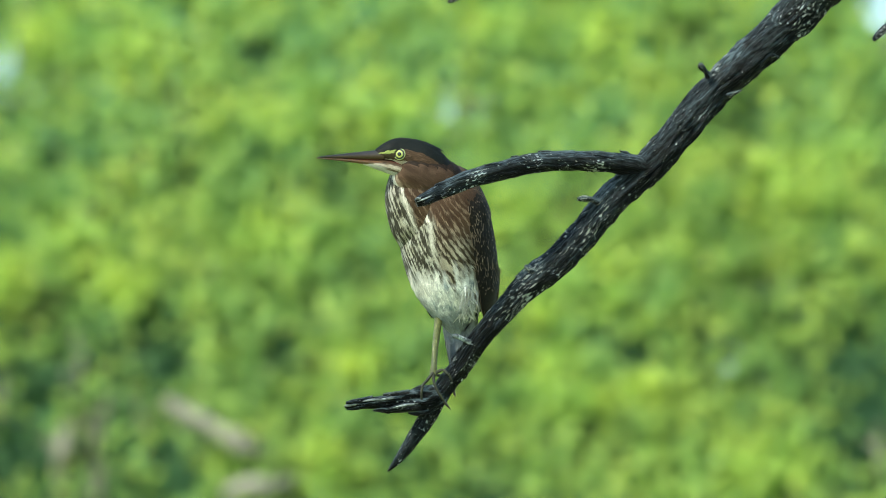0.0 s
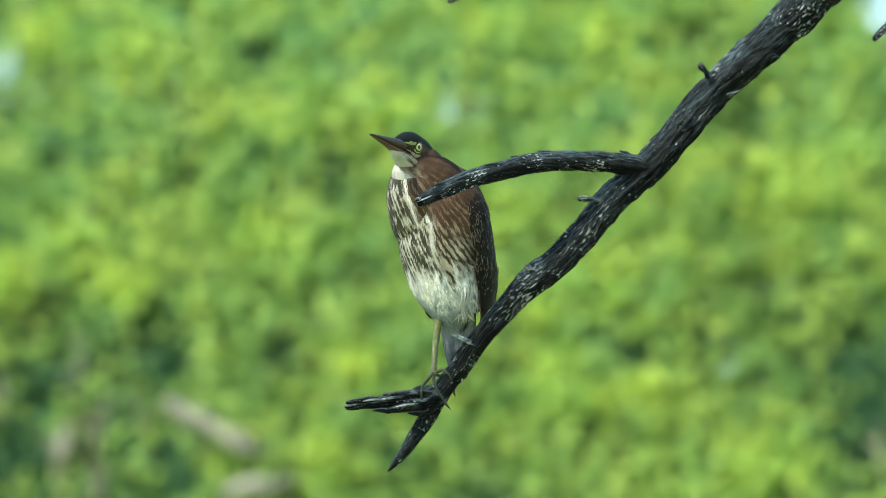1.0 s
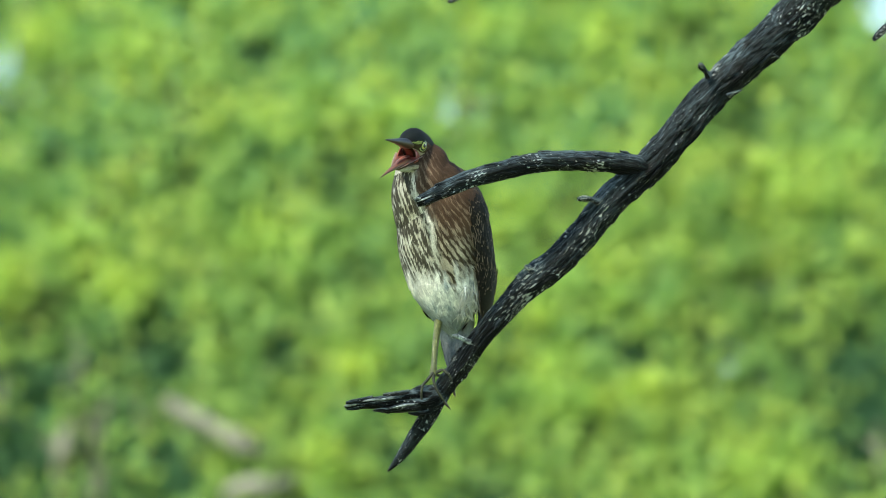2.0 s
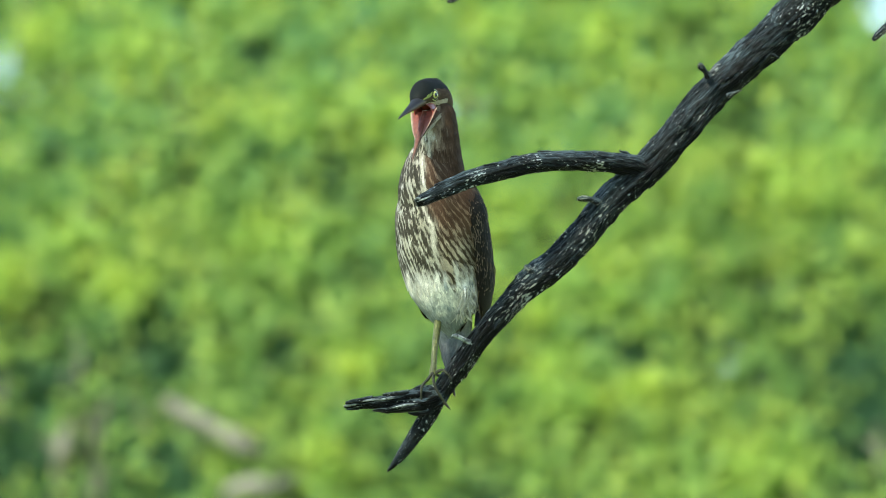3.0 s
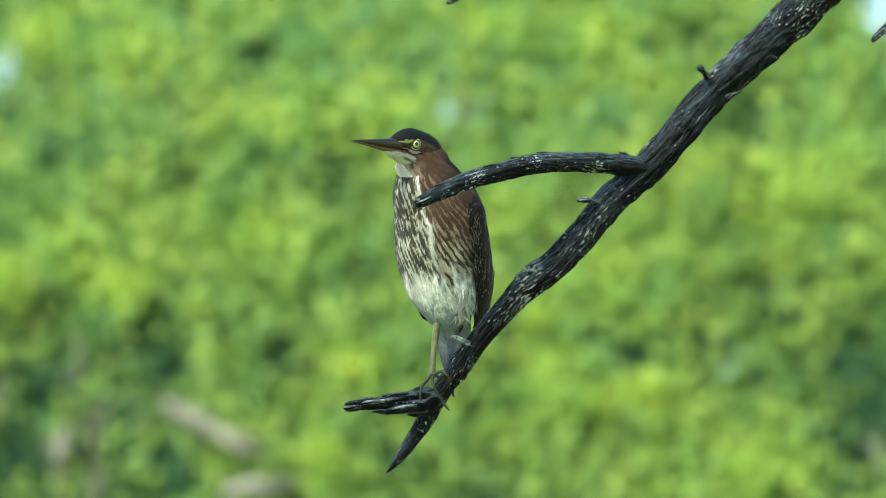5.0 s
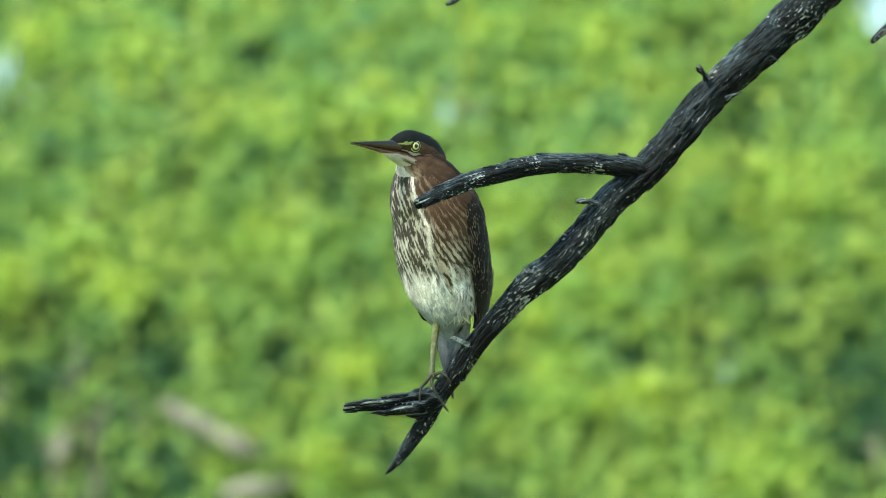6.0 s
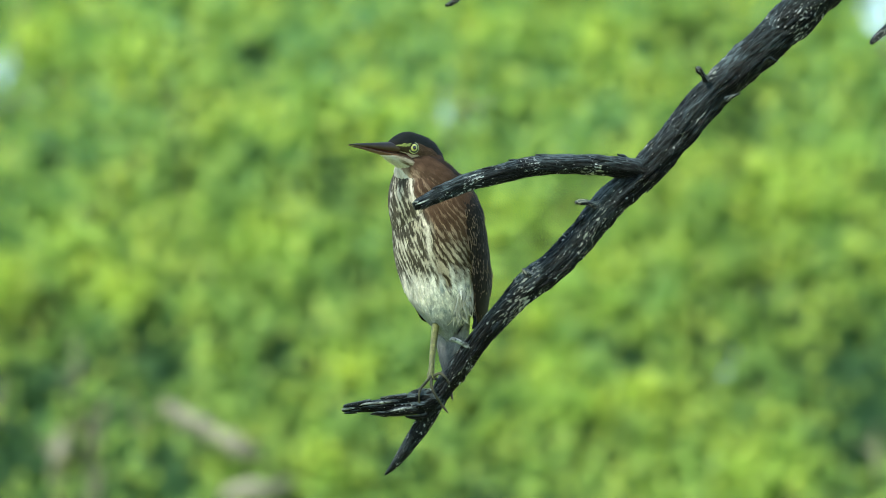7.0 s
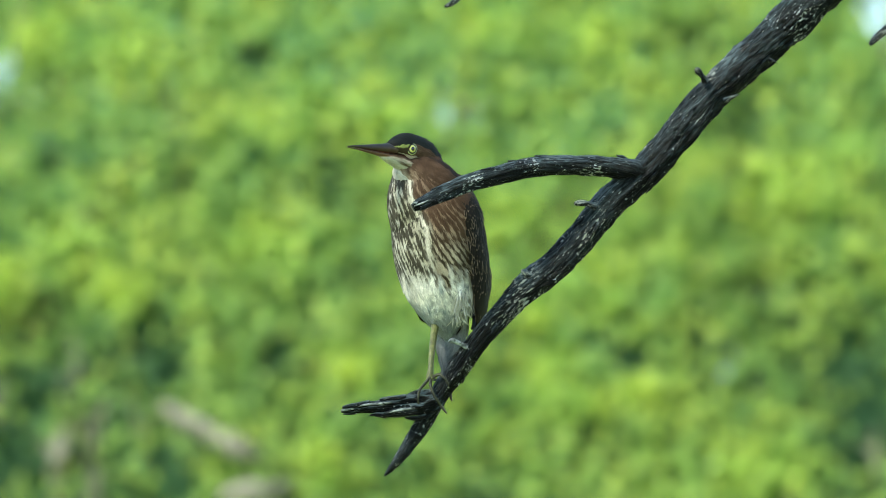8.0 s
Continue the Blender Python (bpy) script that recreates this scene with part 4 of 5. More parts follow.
    for rows in (((-0.0094, 12.34, 1.5796, 0.0022), (-0.0149, 12.336, 1.573, 0.0018), (-0.0198, 12.334, 1.5669, 0.0016), (-0.0209, 12.334, 1.5592, 0.0014), (-0.0204, 12.336, 1.5532, 0.0012)),
                 ((-0.0088, 12.338, 1.5774, 0.0022), (-0.0088, 12.334, 1.5707, 0.0018), (-0.005, 12.333, 1.5619, 0.0018), (-0.0016, 12.334, 1.5564, 0.0016), (0.0016, 12.337, 1.5515, 0.0012)),
                 ((-0.0066, 12.342, 1.5796, 0.0022), (-0.0006, 12.338, 1.5823, 0.0018), (0.0044, 12.335, 1.579, 0.0016), (0.0072, 12.336, 1.5752, 0.0012)),
                 ((-0.0066, 12.35, 1.5774, 0.0019), (0.0022, 12.364, 1.5752, 0.0016), (0.0088, 12.362, 1.5685, 0.0014), (0.0105, 12.356, 1.5631, 0.0013))):
        slim("toe", [(x, y, z, 0.78 * w) for x, y, z, w in rows], TOESKIN, leg, "dusky scaly toe")
    for rows in (((-0.0204, 12.336, 1.5537, 0.0015), (-0.0198, 12.337, 1.5504, 0.0012), (-0.0187, 12.339, 1.5476, 0.0006)), ((0.0011, 12.337, 1.552, 0.0015), (0.0044, 12.338, 1.5476, 0.0012), (0.0072, 12.341, 1.5443, 0.0006)),
                 ((0.0066, 12.336, 1.5757, 0.0015), (0.0083, 12.337, 1.573, 0.001), (0.0088, 12.339, 1.5707, 0.0006)), ((0.0105, 12.356, 1.5636, 0.0016), (0.011, 12.354, 1.5592, 0.0012), (0.0121, 12.352, 1.5564, 0.0006))):
        slim("claw", rows, CLAW, leg)
    return parts


HERON = build_heron()


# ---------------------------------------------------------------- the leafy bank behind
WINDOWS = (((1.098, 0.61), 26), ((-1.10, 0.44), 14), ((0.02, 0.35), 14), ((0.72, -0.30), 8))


def sky_share(p, size):
    """The share of leaves lacking at p, where openings lead through the foliage: the small ones are half grown over."""
    far = p[1] / 32.0
    for (x, z), r in WINDOWS:
        margin = (0.5 if size > 0.1 else 0.25 if r > 25 else 0.0) * size / far
        if math.hypot(p[0] / far - x, (p[2] - EYE[2]) / far - z) < r * 0.001425 * (1.0 if r > 25 else 1.25) + margin:
            return 0.997 if size > 0.1 else 0.93 if r > 25 else 0.78
    return 0.0


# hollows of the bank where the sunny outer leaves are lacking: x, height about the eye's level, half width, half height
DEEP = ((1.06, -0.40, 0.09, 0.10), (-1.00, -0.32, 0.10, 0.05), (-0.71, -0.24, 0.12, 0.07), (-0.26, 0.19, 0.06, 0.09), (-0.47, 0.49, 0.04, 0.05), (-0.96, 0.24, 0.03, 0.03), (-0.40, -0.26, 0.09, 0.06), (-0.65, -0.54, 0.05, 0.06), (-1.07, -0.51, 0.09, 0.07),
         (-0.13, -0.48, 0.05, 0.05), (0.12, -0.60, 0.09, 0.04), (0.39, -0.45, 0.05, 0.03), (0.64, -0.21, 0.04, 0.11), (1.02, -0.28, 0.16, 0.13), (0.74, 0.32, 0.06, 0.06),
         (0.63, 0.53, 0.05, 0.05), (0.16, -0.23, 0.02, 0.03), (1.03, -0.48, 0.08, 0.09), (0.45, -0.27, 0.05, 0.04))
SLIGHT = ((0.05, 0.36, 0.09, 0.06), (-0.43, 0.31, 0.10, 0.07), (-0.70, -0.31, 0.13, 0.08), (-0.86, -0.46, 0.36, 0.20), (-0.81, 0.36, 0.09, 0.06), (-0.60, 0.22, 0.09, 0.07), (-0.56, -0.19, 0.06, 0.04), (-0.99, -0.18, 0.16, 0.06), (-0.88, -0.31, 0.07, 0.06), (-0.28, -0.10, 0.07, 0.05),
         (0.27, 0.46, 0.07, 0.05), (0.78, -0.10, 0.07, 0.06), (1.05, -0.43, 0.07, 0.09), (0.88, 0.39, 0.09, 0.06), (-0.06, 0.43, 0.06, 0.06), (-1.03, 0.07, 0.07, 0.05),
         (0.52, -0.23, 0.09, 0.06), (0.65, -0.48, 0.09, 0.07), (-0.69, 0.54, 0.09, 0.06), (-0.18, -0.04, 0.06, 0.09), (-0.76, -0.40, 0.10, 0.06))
# sprays of brighter yellow-green leaves that paint sunlit patches
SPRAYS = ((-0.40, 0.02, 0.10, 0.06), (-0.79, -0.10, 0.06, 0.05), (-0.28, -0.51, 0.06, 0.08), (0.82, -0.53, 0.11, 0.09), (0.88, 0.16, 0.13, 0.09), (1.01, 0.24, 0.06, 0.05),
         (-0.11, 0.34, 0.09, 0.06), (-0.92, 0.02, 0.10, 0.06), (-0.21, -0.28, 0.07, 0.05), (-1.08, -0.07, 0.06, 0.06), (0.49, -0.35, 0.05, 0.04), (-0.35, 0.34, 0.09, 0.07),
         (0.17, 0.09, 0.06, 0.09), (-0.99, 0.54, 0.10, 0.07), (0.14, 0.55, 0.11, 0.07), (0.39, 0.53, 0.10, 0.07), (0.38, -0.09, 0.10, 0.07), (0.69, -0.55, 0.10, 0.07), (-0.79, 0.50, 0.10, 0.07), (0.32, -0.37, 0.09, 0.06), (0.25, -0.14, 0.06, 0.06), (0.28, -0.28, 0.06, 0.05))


def near_any(places, x, z):
    """How near x, z lies to the middle of one of the places, 0 to 1."""
    return max(math.exp(-((x - px) / rx) ** 2 - ((z - pz) / rz) ** 2) for px, pz, rx, rz in places)


def leaf_cloud(name, spots, rng, bias=0.55, keep=None):
    """Leaves in one mesh. Spots: x, y, z, radius, number, leaf length."""
    verts, faces = [], []
    toward = SUN_TO
    for x, y, z, r, count, size in spots:
        for _ in range(int(count)):
            v = Vector((rng.gauss(0, 1), rng.gauss(0, 1), rng.gauss(0, 1)))
            v = v.normalized() * (r * rng.random() ** 0.45)
            p = Vector((x + v.x, y + v.y * 0.8, z + v.z * 1.1))
            if p.z < 0.05 or rng.random() < sky_share(p, size):
                continue
            if keep and rng.random() > keep(p.x, p.z - EYE[2]):
                continue
            n = (toward * bias + Vector((rng.gauss(0, 0.38), rng.gauss(0, 0.38), rng.gauss(0, 0.38) + 0.12))).normalized()
            way = n.cross(Vector((rng.gauss(0, 1), rng.gauss(0, 1), rng.gauss(0, 1)))).normalized()
            side = n.cross(way)
            l = size * rng.uniform(0.7, 1.25)
            w = l * rng.uniform(0.45, 0.62)
            b = len(verts)
            verts += [p - way * l / 2, p + side * w / 2 + n * w * 0.12, p + way * l * 0.12, p - side * w / 2 + n * w * 0.12, p + way * l / 2 - n * l * 0.1]
            faces += [(b, b + 2, b + 1), (b, b + 3, b + 2), (b + 1, b + 2, b + 4), (b + 2, b + 3, b + 4)]
    return mesh_from(name, verts, faces, smooth=False)


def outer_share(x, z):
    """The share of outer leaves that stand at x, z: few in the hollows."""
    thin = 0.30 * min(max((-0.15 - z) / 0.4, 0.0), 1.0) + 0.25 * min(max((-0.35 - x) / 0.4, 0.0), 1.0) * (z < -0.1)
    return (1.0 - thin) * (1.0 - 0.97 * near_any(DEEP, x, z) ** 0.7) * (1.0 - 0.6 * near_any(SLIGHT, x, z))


def hollow_shade_share(x, z):
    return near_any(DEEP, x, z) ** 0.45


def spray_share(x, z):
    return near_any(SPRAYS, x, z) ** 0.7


def build_bank():
    rng = random.Random(21)
    names = [(-3.6, 32.4), (-2.35, 32.3), (-1.1, 32.35), (0.05, 32.3), (1.15, 32.35), (2.4, 32.3), (3.6, 32.4)]
    for x0, y0 in names:
        shrub = new("leafy_shrub")
        shrub.location = (x0, y0, 0.0)
        tagged(shrub, "leafy yellow-green shrub in full leaf on the far bank", "shrub", "shrubs of the far bank")
        full = abs(x0) < 2
        outer, inner, young, dark = [], [], [], []
        cell = 0.042 if full else 0.11
        for i in range(int(1.32 / cell)):
            for j in range(int(1.65 / cell)):
                up = -0.8 + (j + rng.random()) * cell
                outer.append((x0 - 0.66 + (i + rng.random()) * cell, y0 - 0.95 + 0.9 * up + rng.uniform(-0.05, 0.05), EYE[2] + up, rng.uniform(0.03, 0.06), 15, 0.034))
        # brighter leaves, sunlit patches put in by their colour
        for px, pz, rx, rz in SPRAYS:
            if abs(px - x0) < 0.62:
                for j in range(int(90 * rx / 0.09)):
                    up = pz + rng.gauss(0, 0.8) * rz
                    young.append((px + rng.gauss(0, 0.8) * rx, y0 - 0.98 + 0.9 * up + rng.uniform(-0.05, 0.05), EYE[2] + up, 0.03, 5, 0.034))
        # leaves that carry the hollow's shade in their dark colour
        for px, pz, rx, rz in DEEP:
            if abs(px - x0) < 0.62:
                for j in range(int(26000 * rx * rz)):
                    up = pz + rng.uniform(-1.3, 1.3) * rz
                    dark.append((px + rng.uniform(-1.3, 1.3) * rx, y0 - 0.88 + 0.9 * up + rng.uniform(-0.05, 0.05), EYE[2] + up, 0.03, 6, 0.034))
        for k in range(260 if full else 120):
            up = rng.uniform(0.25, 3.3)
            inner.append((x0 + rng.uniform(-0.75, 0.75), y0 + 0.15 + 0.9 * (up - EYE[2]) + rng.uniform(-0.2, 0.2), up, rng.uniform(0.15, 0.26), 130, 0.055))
        off = Vector((x0, y0, 0))
        trunk = tube("trunk", [(0, 0, -0.05, 0.05), (0.03, 0.12, 0.6, 0.042), (-0.02, 0.35, 1.4, 0.034), (0.03, 0.42, 2.4, 0.02), (0.0, 0.4, 3.4, 0.008)], rng, sides=10, step=0.1)
        part("trunk", trunk, SHRUB_BARK, shrub)
        for sx, sy, sz, r, c, l in outer[::40]:
            h = max(0.3, sz - 0.5 - rng.random() * 0.3)
            rows = [(0, 0.35, h, 0.010), (0.5 * (sx - x0), 0.5 * (sy - y0) + 0.2, h + 0.6 * (sz - h), 0.007), (sx - x0, sy - y0, sz, 0.003)]
            part("limb", tube("limb", rows, rng, sides=7, step=0.08), SHRUB_BARK, shrub)
        for name, spots, leaf, keep, label in (("crown", outer, LEAF, outer_share, "sunny outer leaves"), ("inner_foliage", inner, LEAF_SHADED, None, "cool green inner leaves, shade put into their colour"),
                                               ("sunlit_leaves", young, LEAF_SUNLIT, spray_share, "sprays of yellow-green leaves, sunlight put into their colour"), ("hollow_shade_foliage", dark, LEAF_HOLLOW_SHADE, hollow_shade_share, "dark blue-green leaves, the shade of the hollows put into their colour")):
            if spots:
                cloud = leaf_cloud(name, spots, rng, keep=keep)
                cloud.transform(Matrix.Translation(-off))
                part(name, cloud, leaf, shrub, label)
    for x0, y0 in ((-5.2, 36.2), (-2.9, 35.4), (-0.9, 36.0), (1.85, 35.4), (3.6, 36.2), (5.6, 35.6)):
        tree = new("young_tree")
        tree.location = (x0, y0, 0.0)
        tagged(tree, "young tree in the second row, shade put into its green leaves", "tree", "trees of the far bank")
        part("trunk", tube("trunk", [(0, 0, -0.05, 0.10), (0.04, 0, 1.5, 0.08), (-0.05, 0.05, 3.2, 0.05), (0.02, 0, 5.4, 0.012)], rng, sides=12, step=0.15), SHRUB_BARK, tree)
        spots = [(x0 + rng.gauss(0, 0.75), y0 + rng.gauss(0, 0.5), rng.uniform(0.3, 5.4), rng.uniform(0.3, 0.5), 95, 0.12) for k in range(75)]
        for sx, sy, sz, r, c, l in spots[:16]:
            h = max(0.4, sz - 0.9)
            part("limb", tube("limb", [(0, 0, h, 0.03), (0.5 * (sx - x0), 0.5 * (sy - y0), h + 0.55, 0.02), (sx - x0, sy - y0, sz, 0.006)], rng, sides=7, step=0.12), SHRUB_BARK, tree)
        cloud = leaf_cloud("crown", spots, rng)
        cloud.transform(Matrix.Translation((-x0, -y0, 0)))
        part("crown", cloud, LEAF_SHADED, tree)
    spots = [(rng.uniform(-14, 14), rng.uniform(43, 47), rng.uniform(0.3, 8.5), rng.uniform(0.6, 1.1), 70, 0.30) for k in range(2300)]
    woods = part("distant_woods", leaf_cloud("distant_woods", spots, rng), LEAF_SHADED, None)
    tagged(woods, "dense green woodland beyond the bank", "woods", kind="stuff")


build_bank()


def build_sky_sheet():
    """Ridge-shaped sheet in pale sky colour, put behind the foliage's openings instead of sky."""
    n = 80
    verts, faces = [], []
    for i in range(n + 1):
        x = -500 + 1000 * i / n
        h = 62 + 14 * noise.noise(Vector((x * 0.008, 3.0, 0.0))) + 4 * noise.noise(Vector((x * 0.05, 7.0, 0.0)))
        verts += [(x, 640, -1), (x, 700, 0.6 * h), (x, 760, h), (x, 900, -1)]
    for i in range(n):
        for j in range(3):
            a = i * 4 + j
            faces.append((a, a + 4, a + 5, a + 1))
    tagged(part("backdrop", mesh_from("backdrop", verts, faces), SKY_SHEET, None), "pale ridge-shaped sheet standing in for sky", "backdrop", kind="structure")


build_sky_sheet()


def build_added_shade_tree():
    """An unseen tree, added so that its crown shades the perch."""
    rng = random.Random(33)
    tree = new("added_shade_tree")
    at = Vector((-3.9, 9.6, 0.0))
    tree.location = at
    tagged(tree, "tall leafy tree out of view, added to shade the perch", "tree")
    part("trunk", tube("trunk", [(0, 0, -0.1, 0.22), (0.05, 0.03, 1.5, 0.18), (0.2, 0.1, 3.2, 0.15), (0.45, 0.2, 5.0, 0.11), (0.6, 0.3, 7.0, 0.05), (0.6, 0.3, 8.6, 0.012)], rng, sides=16, step=0.12), SHRUB_BARK, tree)
    middle = Vector((0, REACH, EYE[2])) + SUN_TO * 6.6
    spots = []
    for k in range(90):
        v = Vector((rng.gauss(0, 1), rng.gauss(0, 1), rng.gauss(0, 1))).normalized() * (rng.random() ** 0.4)
        spots.append((middle.x + 1.9 * v.x, middle.y + 1.8 * v.y, middle.z + 1.7 * v.z, rng.uniform(0.4, 0.6), 19, 0.13))
    for sx, sy, sz, r, c, l in spots[:20]:
        h = max(3.0, sz - 2.2)
        part("limb", tube("limb", [(0.3, 0.15, h, 0.05), (0.2 + 0.5 * (sx - at.x), 0.5 * (sy - at.y), h + 1.0, 0.03), (sx - at.x, sy - at.y, sz, 0.008)], rng, sides=8, step=0.15), SHRUB_BARK, tree)
    cloud = leaf_cloud("crown", spots, rng)
    cloud.transform(Matrix.Translation(-at))
    part("crown", cloud, LEAF_DEEP, tree)


build_added_shade_tree()


def build_dead_wood():
    rng = random.Random(8)
    log = new("leaning_log")
    x, z = (-0.55, -0.44)
    log.location = (x + 0.25, 30.9, 0.0)
    tagged(log, "bleached dead log leaning among the leaves", "log")
    rows = []
    for px, pz, r in ((-0.135, 0.076, 0.008), (-0.10, 0.052, 0.020), (0.0, -0.004, 0.024), (0.095, -0.058, 0.030), (0.15, -0.14, 0.032), (0.22, -0.35, 0.032), (0.24, -0.8, 0.036), (0.25, -z - EYE[2] - 0.03, 0.045)):
        rows.append((px - 0.25, 0.9 * min(1.0, max(0.0, px - 0.10) / 0.14), pz + z + EYE[2], r))
    part("bole", tube("bole", rows, rng, sides=14, step=0.03), PALE_WOOD, log)
    part("bough", tube("bough", [(-0.06, 0.02, z + EYE[2] - 0.12, 0.014), (-0.11, -0.24, z + EYE[2] - 0.14, 0.020), (-0.17, -0.28, z + EYE[2] - 0.135, 0.024), (-0.23, -0.30, z + EYE[2] - 0.15, 0.012)], rng, sides=12, step=0.02), PALE_WOOD, log)
    part("snag", tube("snag", [(-0.10, 0.6, 1.00, 0.02), (-0.05, 0.3, 1.11, 0.018), (0.05, 0.2, 1.13, 0.012)], rng, sides=10, step=0.02), PALE_WOOD, log)


build_dead_wood()


def build_stems():
    """Bare dead stems that stand out of the leaves of the bank: x, height of the top about the eye's level, thickness, lean."""
    rng = random.Random(17)
    for x, top, thick, lean in ((-0.915, -0.43, 0.028, 0.02), (-0.90, -0.19, 0.007, -0.03), (-0.88, -0.24, 0.009, 0.02), (-0.81, -0.35, 0.012, 0.05), (-0.77, -0.33, 0.008, -0.08),
                                (-1.07, -0.30, 0.008, 0.03), (-0.83, -0.52, 0.011, 0.04), (1.06, -0.43, 0.013, -0.02), (0.665, -0.10, 0.006, 0.02), (0.79, -0.06, 0.007, -0.04),
                                (0.70, 0.22, 0.009, -0.05), (0.36, -0.08, 0.008, 0.03), (-0.575, -0.03, 0.007, 0.02), (0.10, 0.58, 0.008, 0.06), (-0.69, 0.43, 0.007, -0.05)):
        y = 31.32 + 0.9 * top
        stem = new("bare_stem")
        stem.location = (x - 3 * lean, y + 0.5, 0.0)
        tagged(stem, "pale bare dead stem among the leaves", "stem", "bare stems of the far bank")
        h = EYE[2] + top
        rows = [(0, 0.1, -0.05, thick * 1.6), (0.6 * lean, 0.0, 0.5 * h, thick * 1.3), (2.2 * lean, -0.42, h - 0.16, thick * 1.05), (2.6 * lean + rng.uniform(-0.01, 0.01), -0.47, h - 0.08, thick),
                (3 * lean, -0.5, h, thick * 0.55)]
        part("stalk", tube("stalk", rows, rng, sides=10, step=0.03, ridge=0.12, knob=0.2), PALE_WOOD, stem)
        fork = [(*rows[2][:3], thick * 0.6), (rows[2][0] + rng.choice((-1, 1)) * 0.03, -0.46, h - 0.10, thick * 0.5), (rows[2][0] + rng.uniform(-0.06, 0.06), -0.48, h - 0.03, thick * 0.25)]
        part("side_shoot", tube("side_shoot", fork, rng, sides=8, step=0.02), PALE_WOOD, stem)


build_stems()


# ---------------------------------------------------------------- what moves
def motions():
    # head: seconds, place beside the foot, pitch up, turn towards the lens, gape, lean
    head_rows = (
        (0.0, -0.0361, 0.2134, 0.8, 13.8, 0.0, 0.0),
        (0.5, -0.0379, 0.2145, 1.8, 25.0, 0.0, 0.0),
        (0.6, -0.0361, 0.2151, 4.8, 38.2, 0.0, 0.0),
        (0.7, -0.0318, 0.2178, 9.2, 52.5, 0.0, 0.0),
        (0.8, -0.0295, 0.2195, 10.0, 60.5, 0.0, 0.0),
        (1.0, -0.0259, 0.2200, 12.2, 62.8, 0.0, 0.0),
        (1.2, -0.0242, 0.2211, 13.0, 68.2, 0.0, 0.0),
        (1.5, -0.0204, 0.2206, 13.5, 69.8, 0.0, 0.0),
        (1.6, -0.0211, 0.2177, 13.2, 71.2, 9.5, -3.0),
        (1.7, -0.0216, 0.2192, 11.2, 70.2, 15.2, 1.2),
        (2.8, -0.0154, 0.2427, -10.8, 77.2, 35.5, 3.2),
        (2.9, -0.0123, 0.2515, -14.0, 73.0, 33.0, -4.5),
        (3.0, -0.0097, 0.2690, -13.2, 70.8, 30.0, -10.0),
        (3.1, -0.0088, 0.2814, 8.2, 70.0, 37.5, 2.0),
        (3.2, -0.0068, 0.2855, 21.0, 72.0, 37.0, 8.8),
        (3.3, -0.0119, 0.2924, 21.8, 74.0, 36.5, 7.8),
        (3.4, -0.0168, 0.2913, 21.0, 73.5, 41.5, 2.0),
        (3.5, -0.0199, 0.2751, 11.2, 69.5, 28.5, -5.0),
        (3.6, -0.0205, 0.2536, 10.5, 70.0, 12.0, -3.0),
        (3.7, -0.0187, 0.2434, 10.0, 68.2, 5.2, -3.0),
        (3.8, -0.0190, 0.2386, 6.2, 65.5, 0.0, 0.0),
        (3.9, -0.0205, 0.2354, 6.0, 54.5, 0.0, -5.0),
        (4.0, -0.0215, 0.2314, 6.7, 49.8, 0.0, -7.0),
        (4.2, -0.0236, 0.2284, 6.6, 49.8, 0.0, -6.0),
        (4.5, -0.0248, 0.2254, 5.5, 48.0, 0.0, 0.0),
        (4.7, -0.0253, 0.2246, 5.5, 48.5, 0.0, 0.0),
        (5.8, -0.0252, 0.2239, 5.2, 48.0, 0.0, 0.0),
        (6.0, -0.0249, 0.2236, 5.2, 47.2, 0.0, 0.0),
        (6.5, -0.0251, 0.2228, 5.2, 46.8, 0.0, 0.0),
        (7.0, -0.0258, 0.2229, 5.2, 47.2, 0.0, 0.0),
        (7.5, -0.0260, 0.2226, 5.2, 47.2, 0.0, 0.0),
        (8.0, -0.0266, 0.2228, 4.8, 47.5, 0.0, 0.0),
    )
    y_head = -0.002
    heads = [(t, pose(x, y_head, z, lean, up, turn)) for t, x, z, up, turn, gape, lean in head_rows]
    walk(HERON["head"], heads)
    hinge = (0.006, 0.0, -0.010)
    walk(HERON["jaw"], [(r[0], pose(*hinge, 0, -r[5], 0)) for r in head_rows])
    walk(HERON["tongue"], [(r[0], pose(*hinge, 0, -r[5] * 0.9, 0)) for r in head_rows])
    for name in ("chin", "throat"):
        walk(HERON[name], [(r[0], pose(0.006, 0.0, -0.010 - 0.0048 * min(1.0, r[5] / 20), 0, -r[5] * 0.93, 0)) for r in head_rows])
    walk(HERON["mouth_floor"], [(r[0], pose(0.006 + 0.034 * max(0.0, 1 - r[5] / 24), 0.0, -0.010 - 0.004 * max(0.0, 1 - r[5] / 24), 0, -r[5] * 1.02, 0)) for r in head_rows])
    walk(HERON["mouth"], [(r[0], pose(0.006 + 0.022 * max(0.0, 1 - r[5] / 20), 0.0, -0.010, 0, -r[5] * 0.5 + 2, 0)) for r in head_rows])

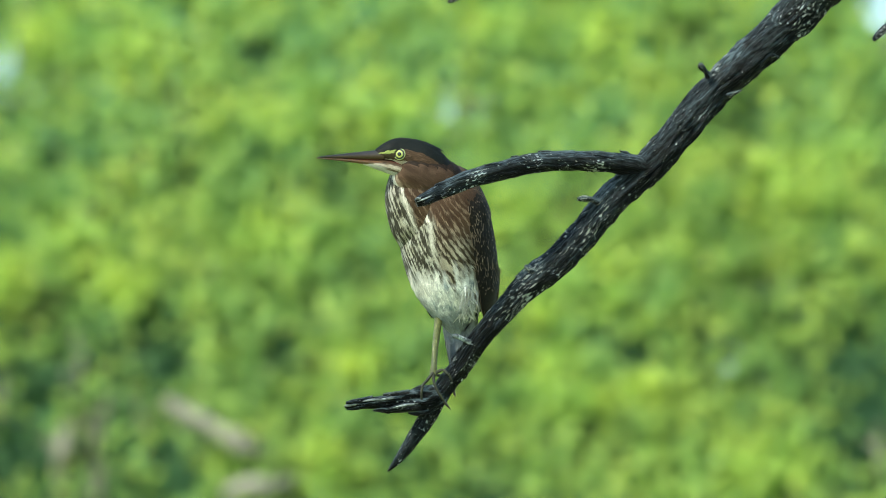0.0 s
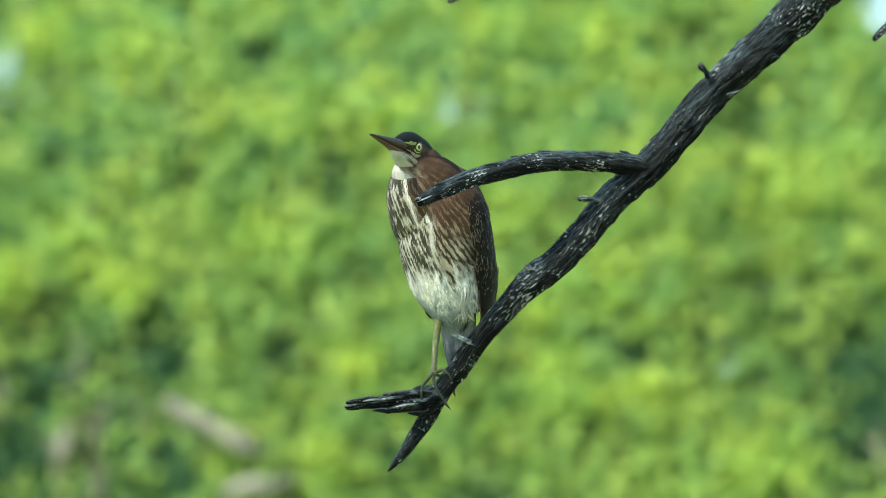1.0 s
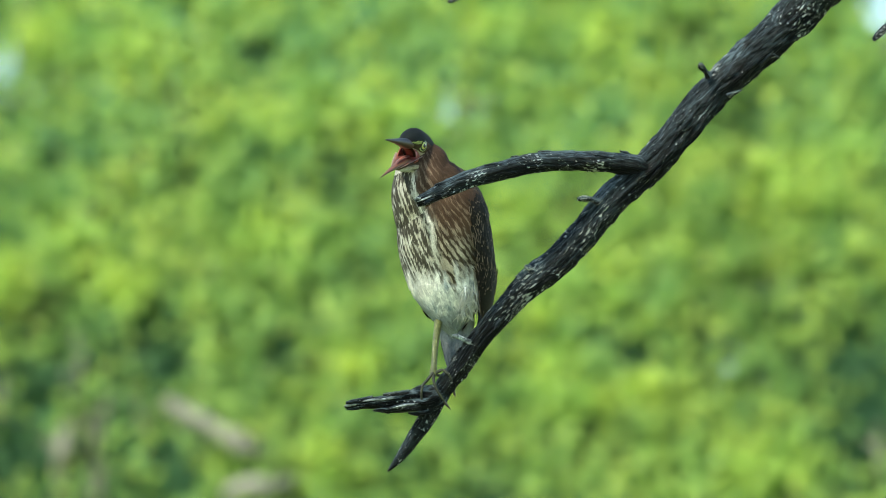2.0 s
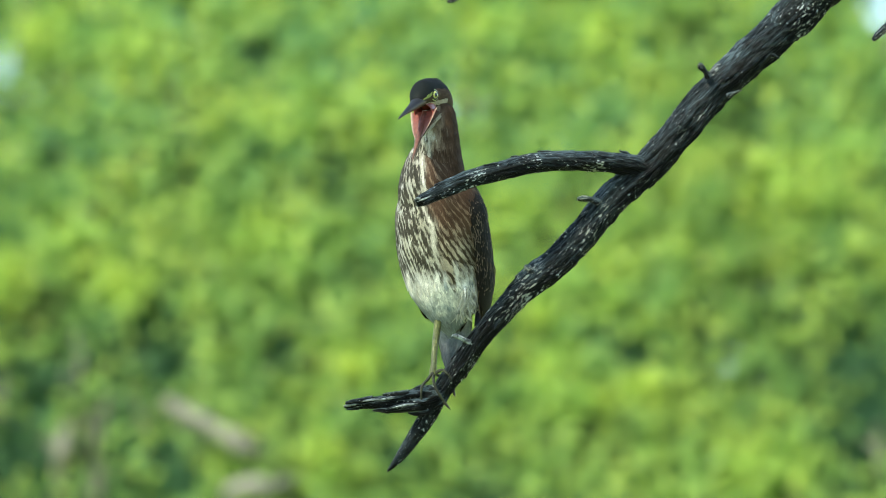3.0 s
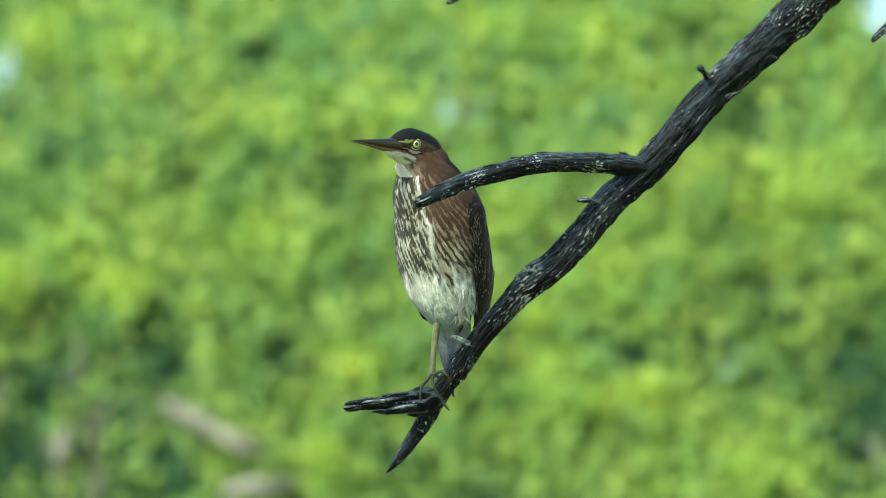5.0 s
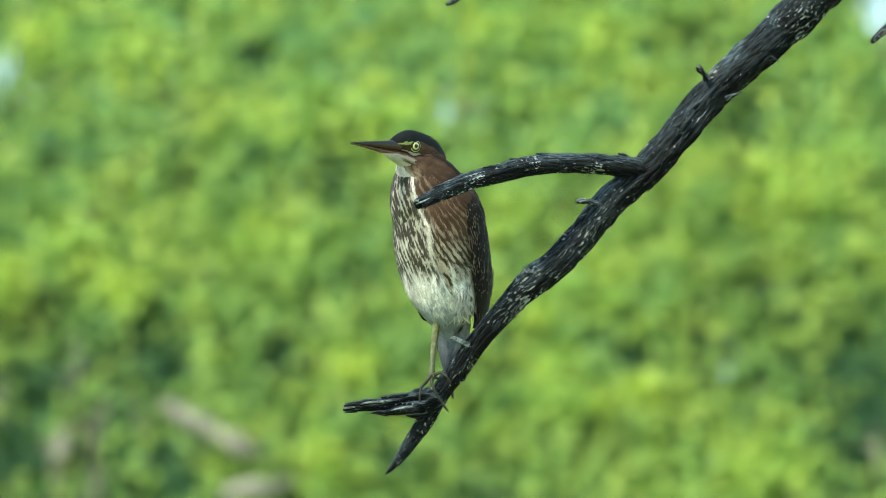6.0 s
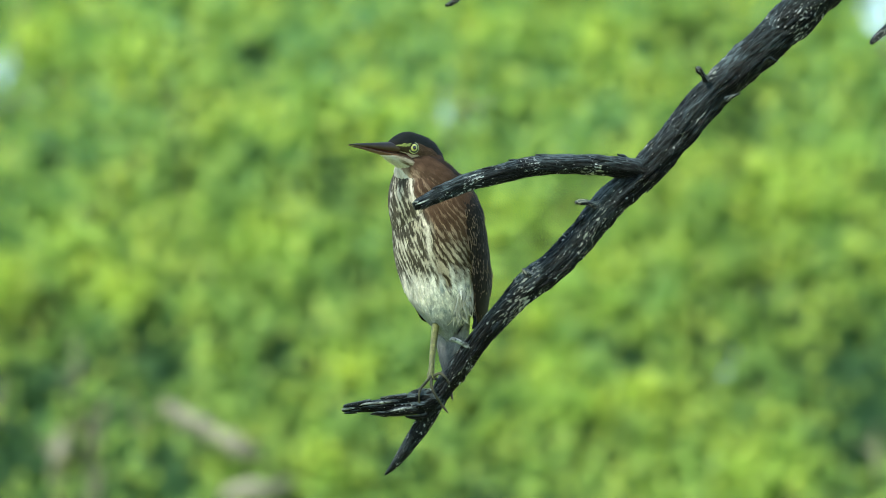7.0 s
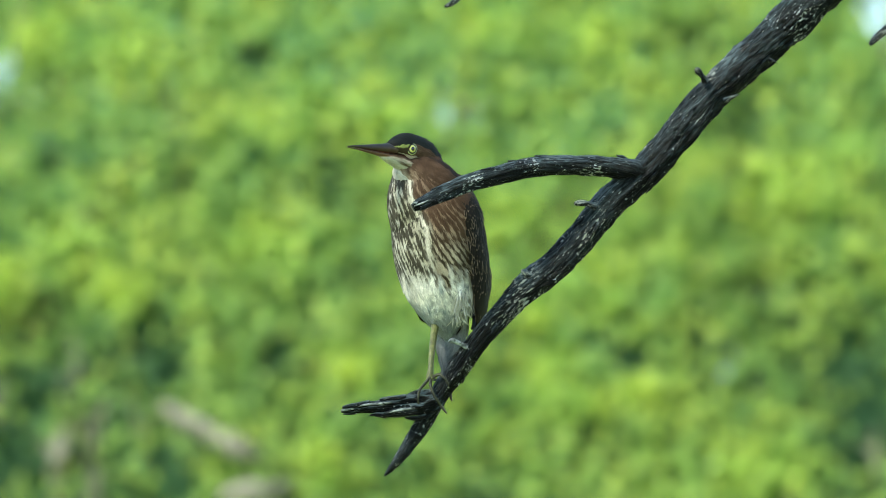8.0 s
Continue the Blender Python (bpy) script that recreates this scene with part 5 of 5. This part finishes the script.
    # body and breast: seconds, x, z, turn
    sway = ((0.0, 4, 0, 58), (0.5, 4, 0, 58), (1.0, 1, 0, 60), (1.7, 0, 0, 62), (2.8, -4, -1, 64), (3.5, -3, -2, 66), (4.0, -3, -4, 66), (4.5, -4, -3, 65), (6.0, -5, 0, 63), (8.0, -5, 1, 63))
    bx, bz = (795 - 768) * UNIT, (662 - 450) * UNIT
    walk(HERON["body"], [(t, pose(bx + dx * UNIT, 0.041, bz + dz * UNIT, 0, 0, turn)) for t, dx, dz, turn in sway])
    swell = ((0.0, 738, 362, 54), (0.5, 738, 362, 54), (1.0, 741, 360, 58), (1.5, 743, 358, 60), (1.7, 746, 356, 62), (2.8, 759, 352, 68), (3.1, 763, 346, 70),
             (3.5, 763, 346, 71), (4.0, 761, 349, 71), (4.5, 757, 352, 70), (4.7, 756, 353, 70), (6.0, 750, 355, 66), (8.0, 748, 357, 66))
    walk(HERON["breast"], [(t, pose((x - 768) * UNIT, 0.016, (662 - y) * UNIT, 0, 0, turn)) for t, x, y, turn in swell])

    # neck: rings along a bow from the shoulders to the back of the head
    low = Vector((0.003, 0.022, 0.180))
    rings = HERON["necks"]
    for k, ring in enumerate(rings):
        f = (k + 0.3) / (len(rings) - 0.5)
        rows = []
        for (t, m), r in zip(heads, head_rows):
            wide = min(1.0, r[5] / 30)
            top = m @ Vector((0.017 + 0.002 * wide, 0.0, -0.021 - 0.006 * wide))
            hunch = min(1.0, max(0.0, (0.240 - r[2]) / 0.022))
            mid = Vector((0.35 * low.x + 0.65 * top.x + 0.001 + 0.010 * hunch, 0.5 * (low.y + top.y) - 0.004, 0.5 * (low.z + top.z) + 0.004 * hunch))
            p = low.lerp(mid, f).lerp(mid.lerp(top, f), f)
            ahead = (mid.lerp(top, f) - low.lerp(mid, f))
            tilt = Vector((0, 0, 1)).rotation_difference(ahead)
            q = Matrix.Identity(3).to_quaternion().slerp(tilt, 0.7)
            turn = 64 + (r[4] - 64) * f * 0.85
            rows.append((t, Matrix.Translation(p) @ q.to_matrix().to_4x4() @ pose(0, 0, 0, 0, 0, turn)))
        walk(ring, rows)


motions()
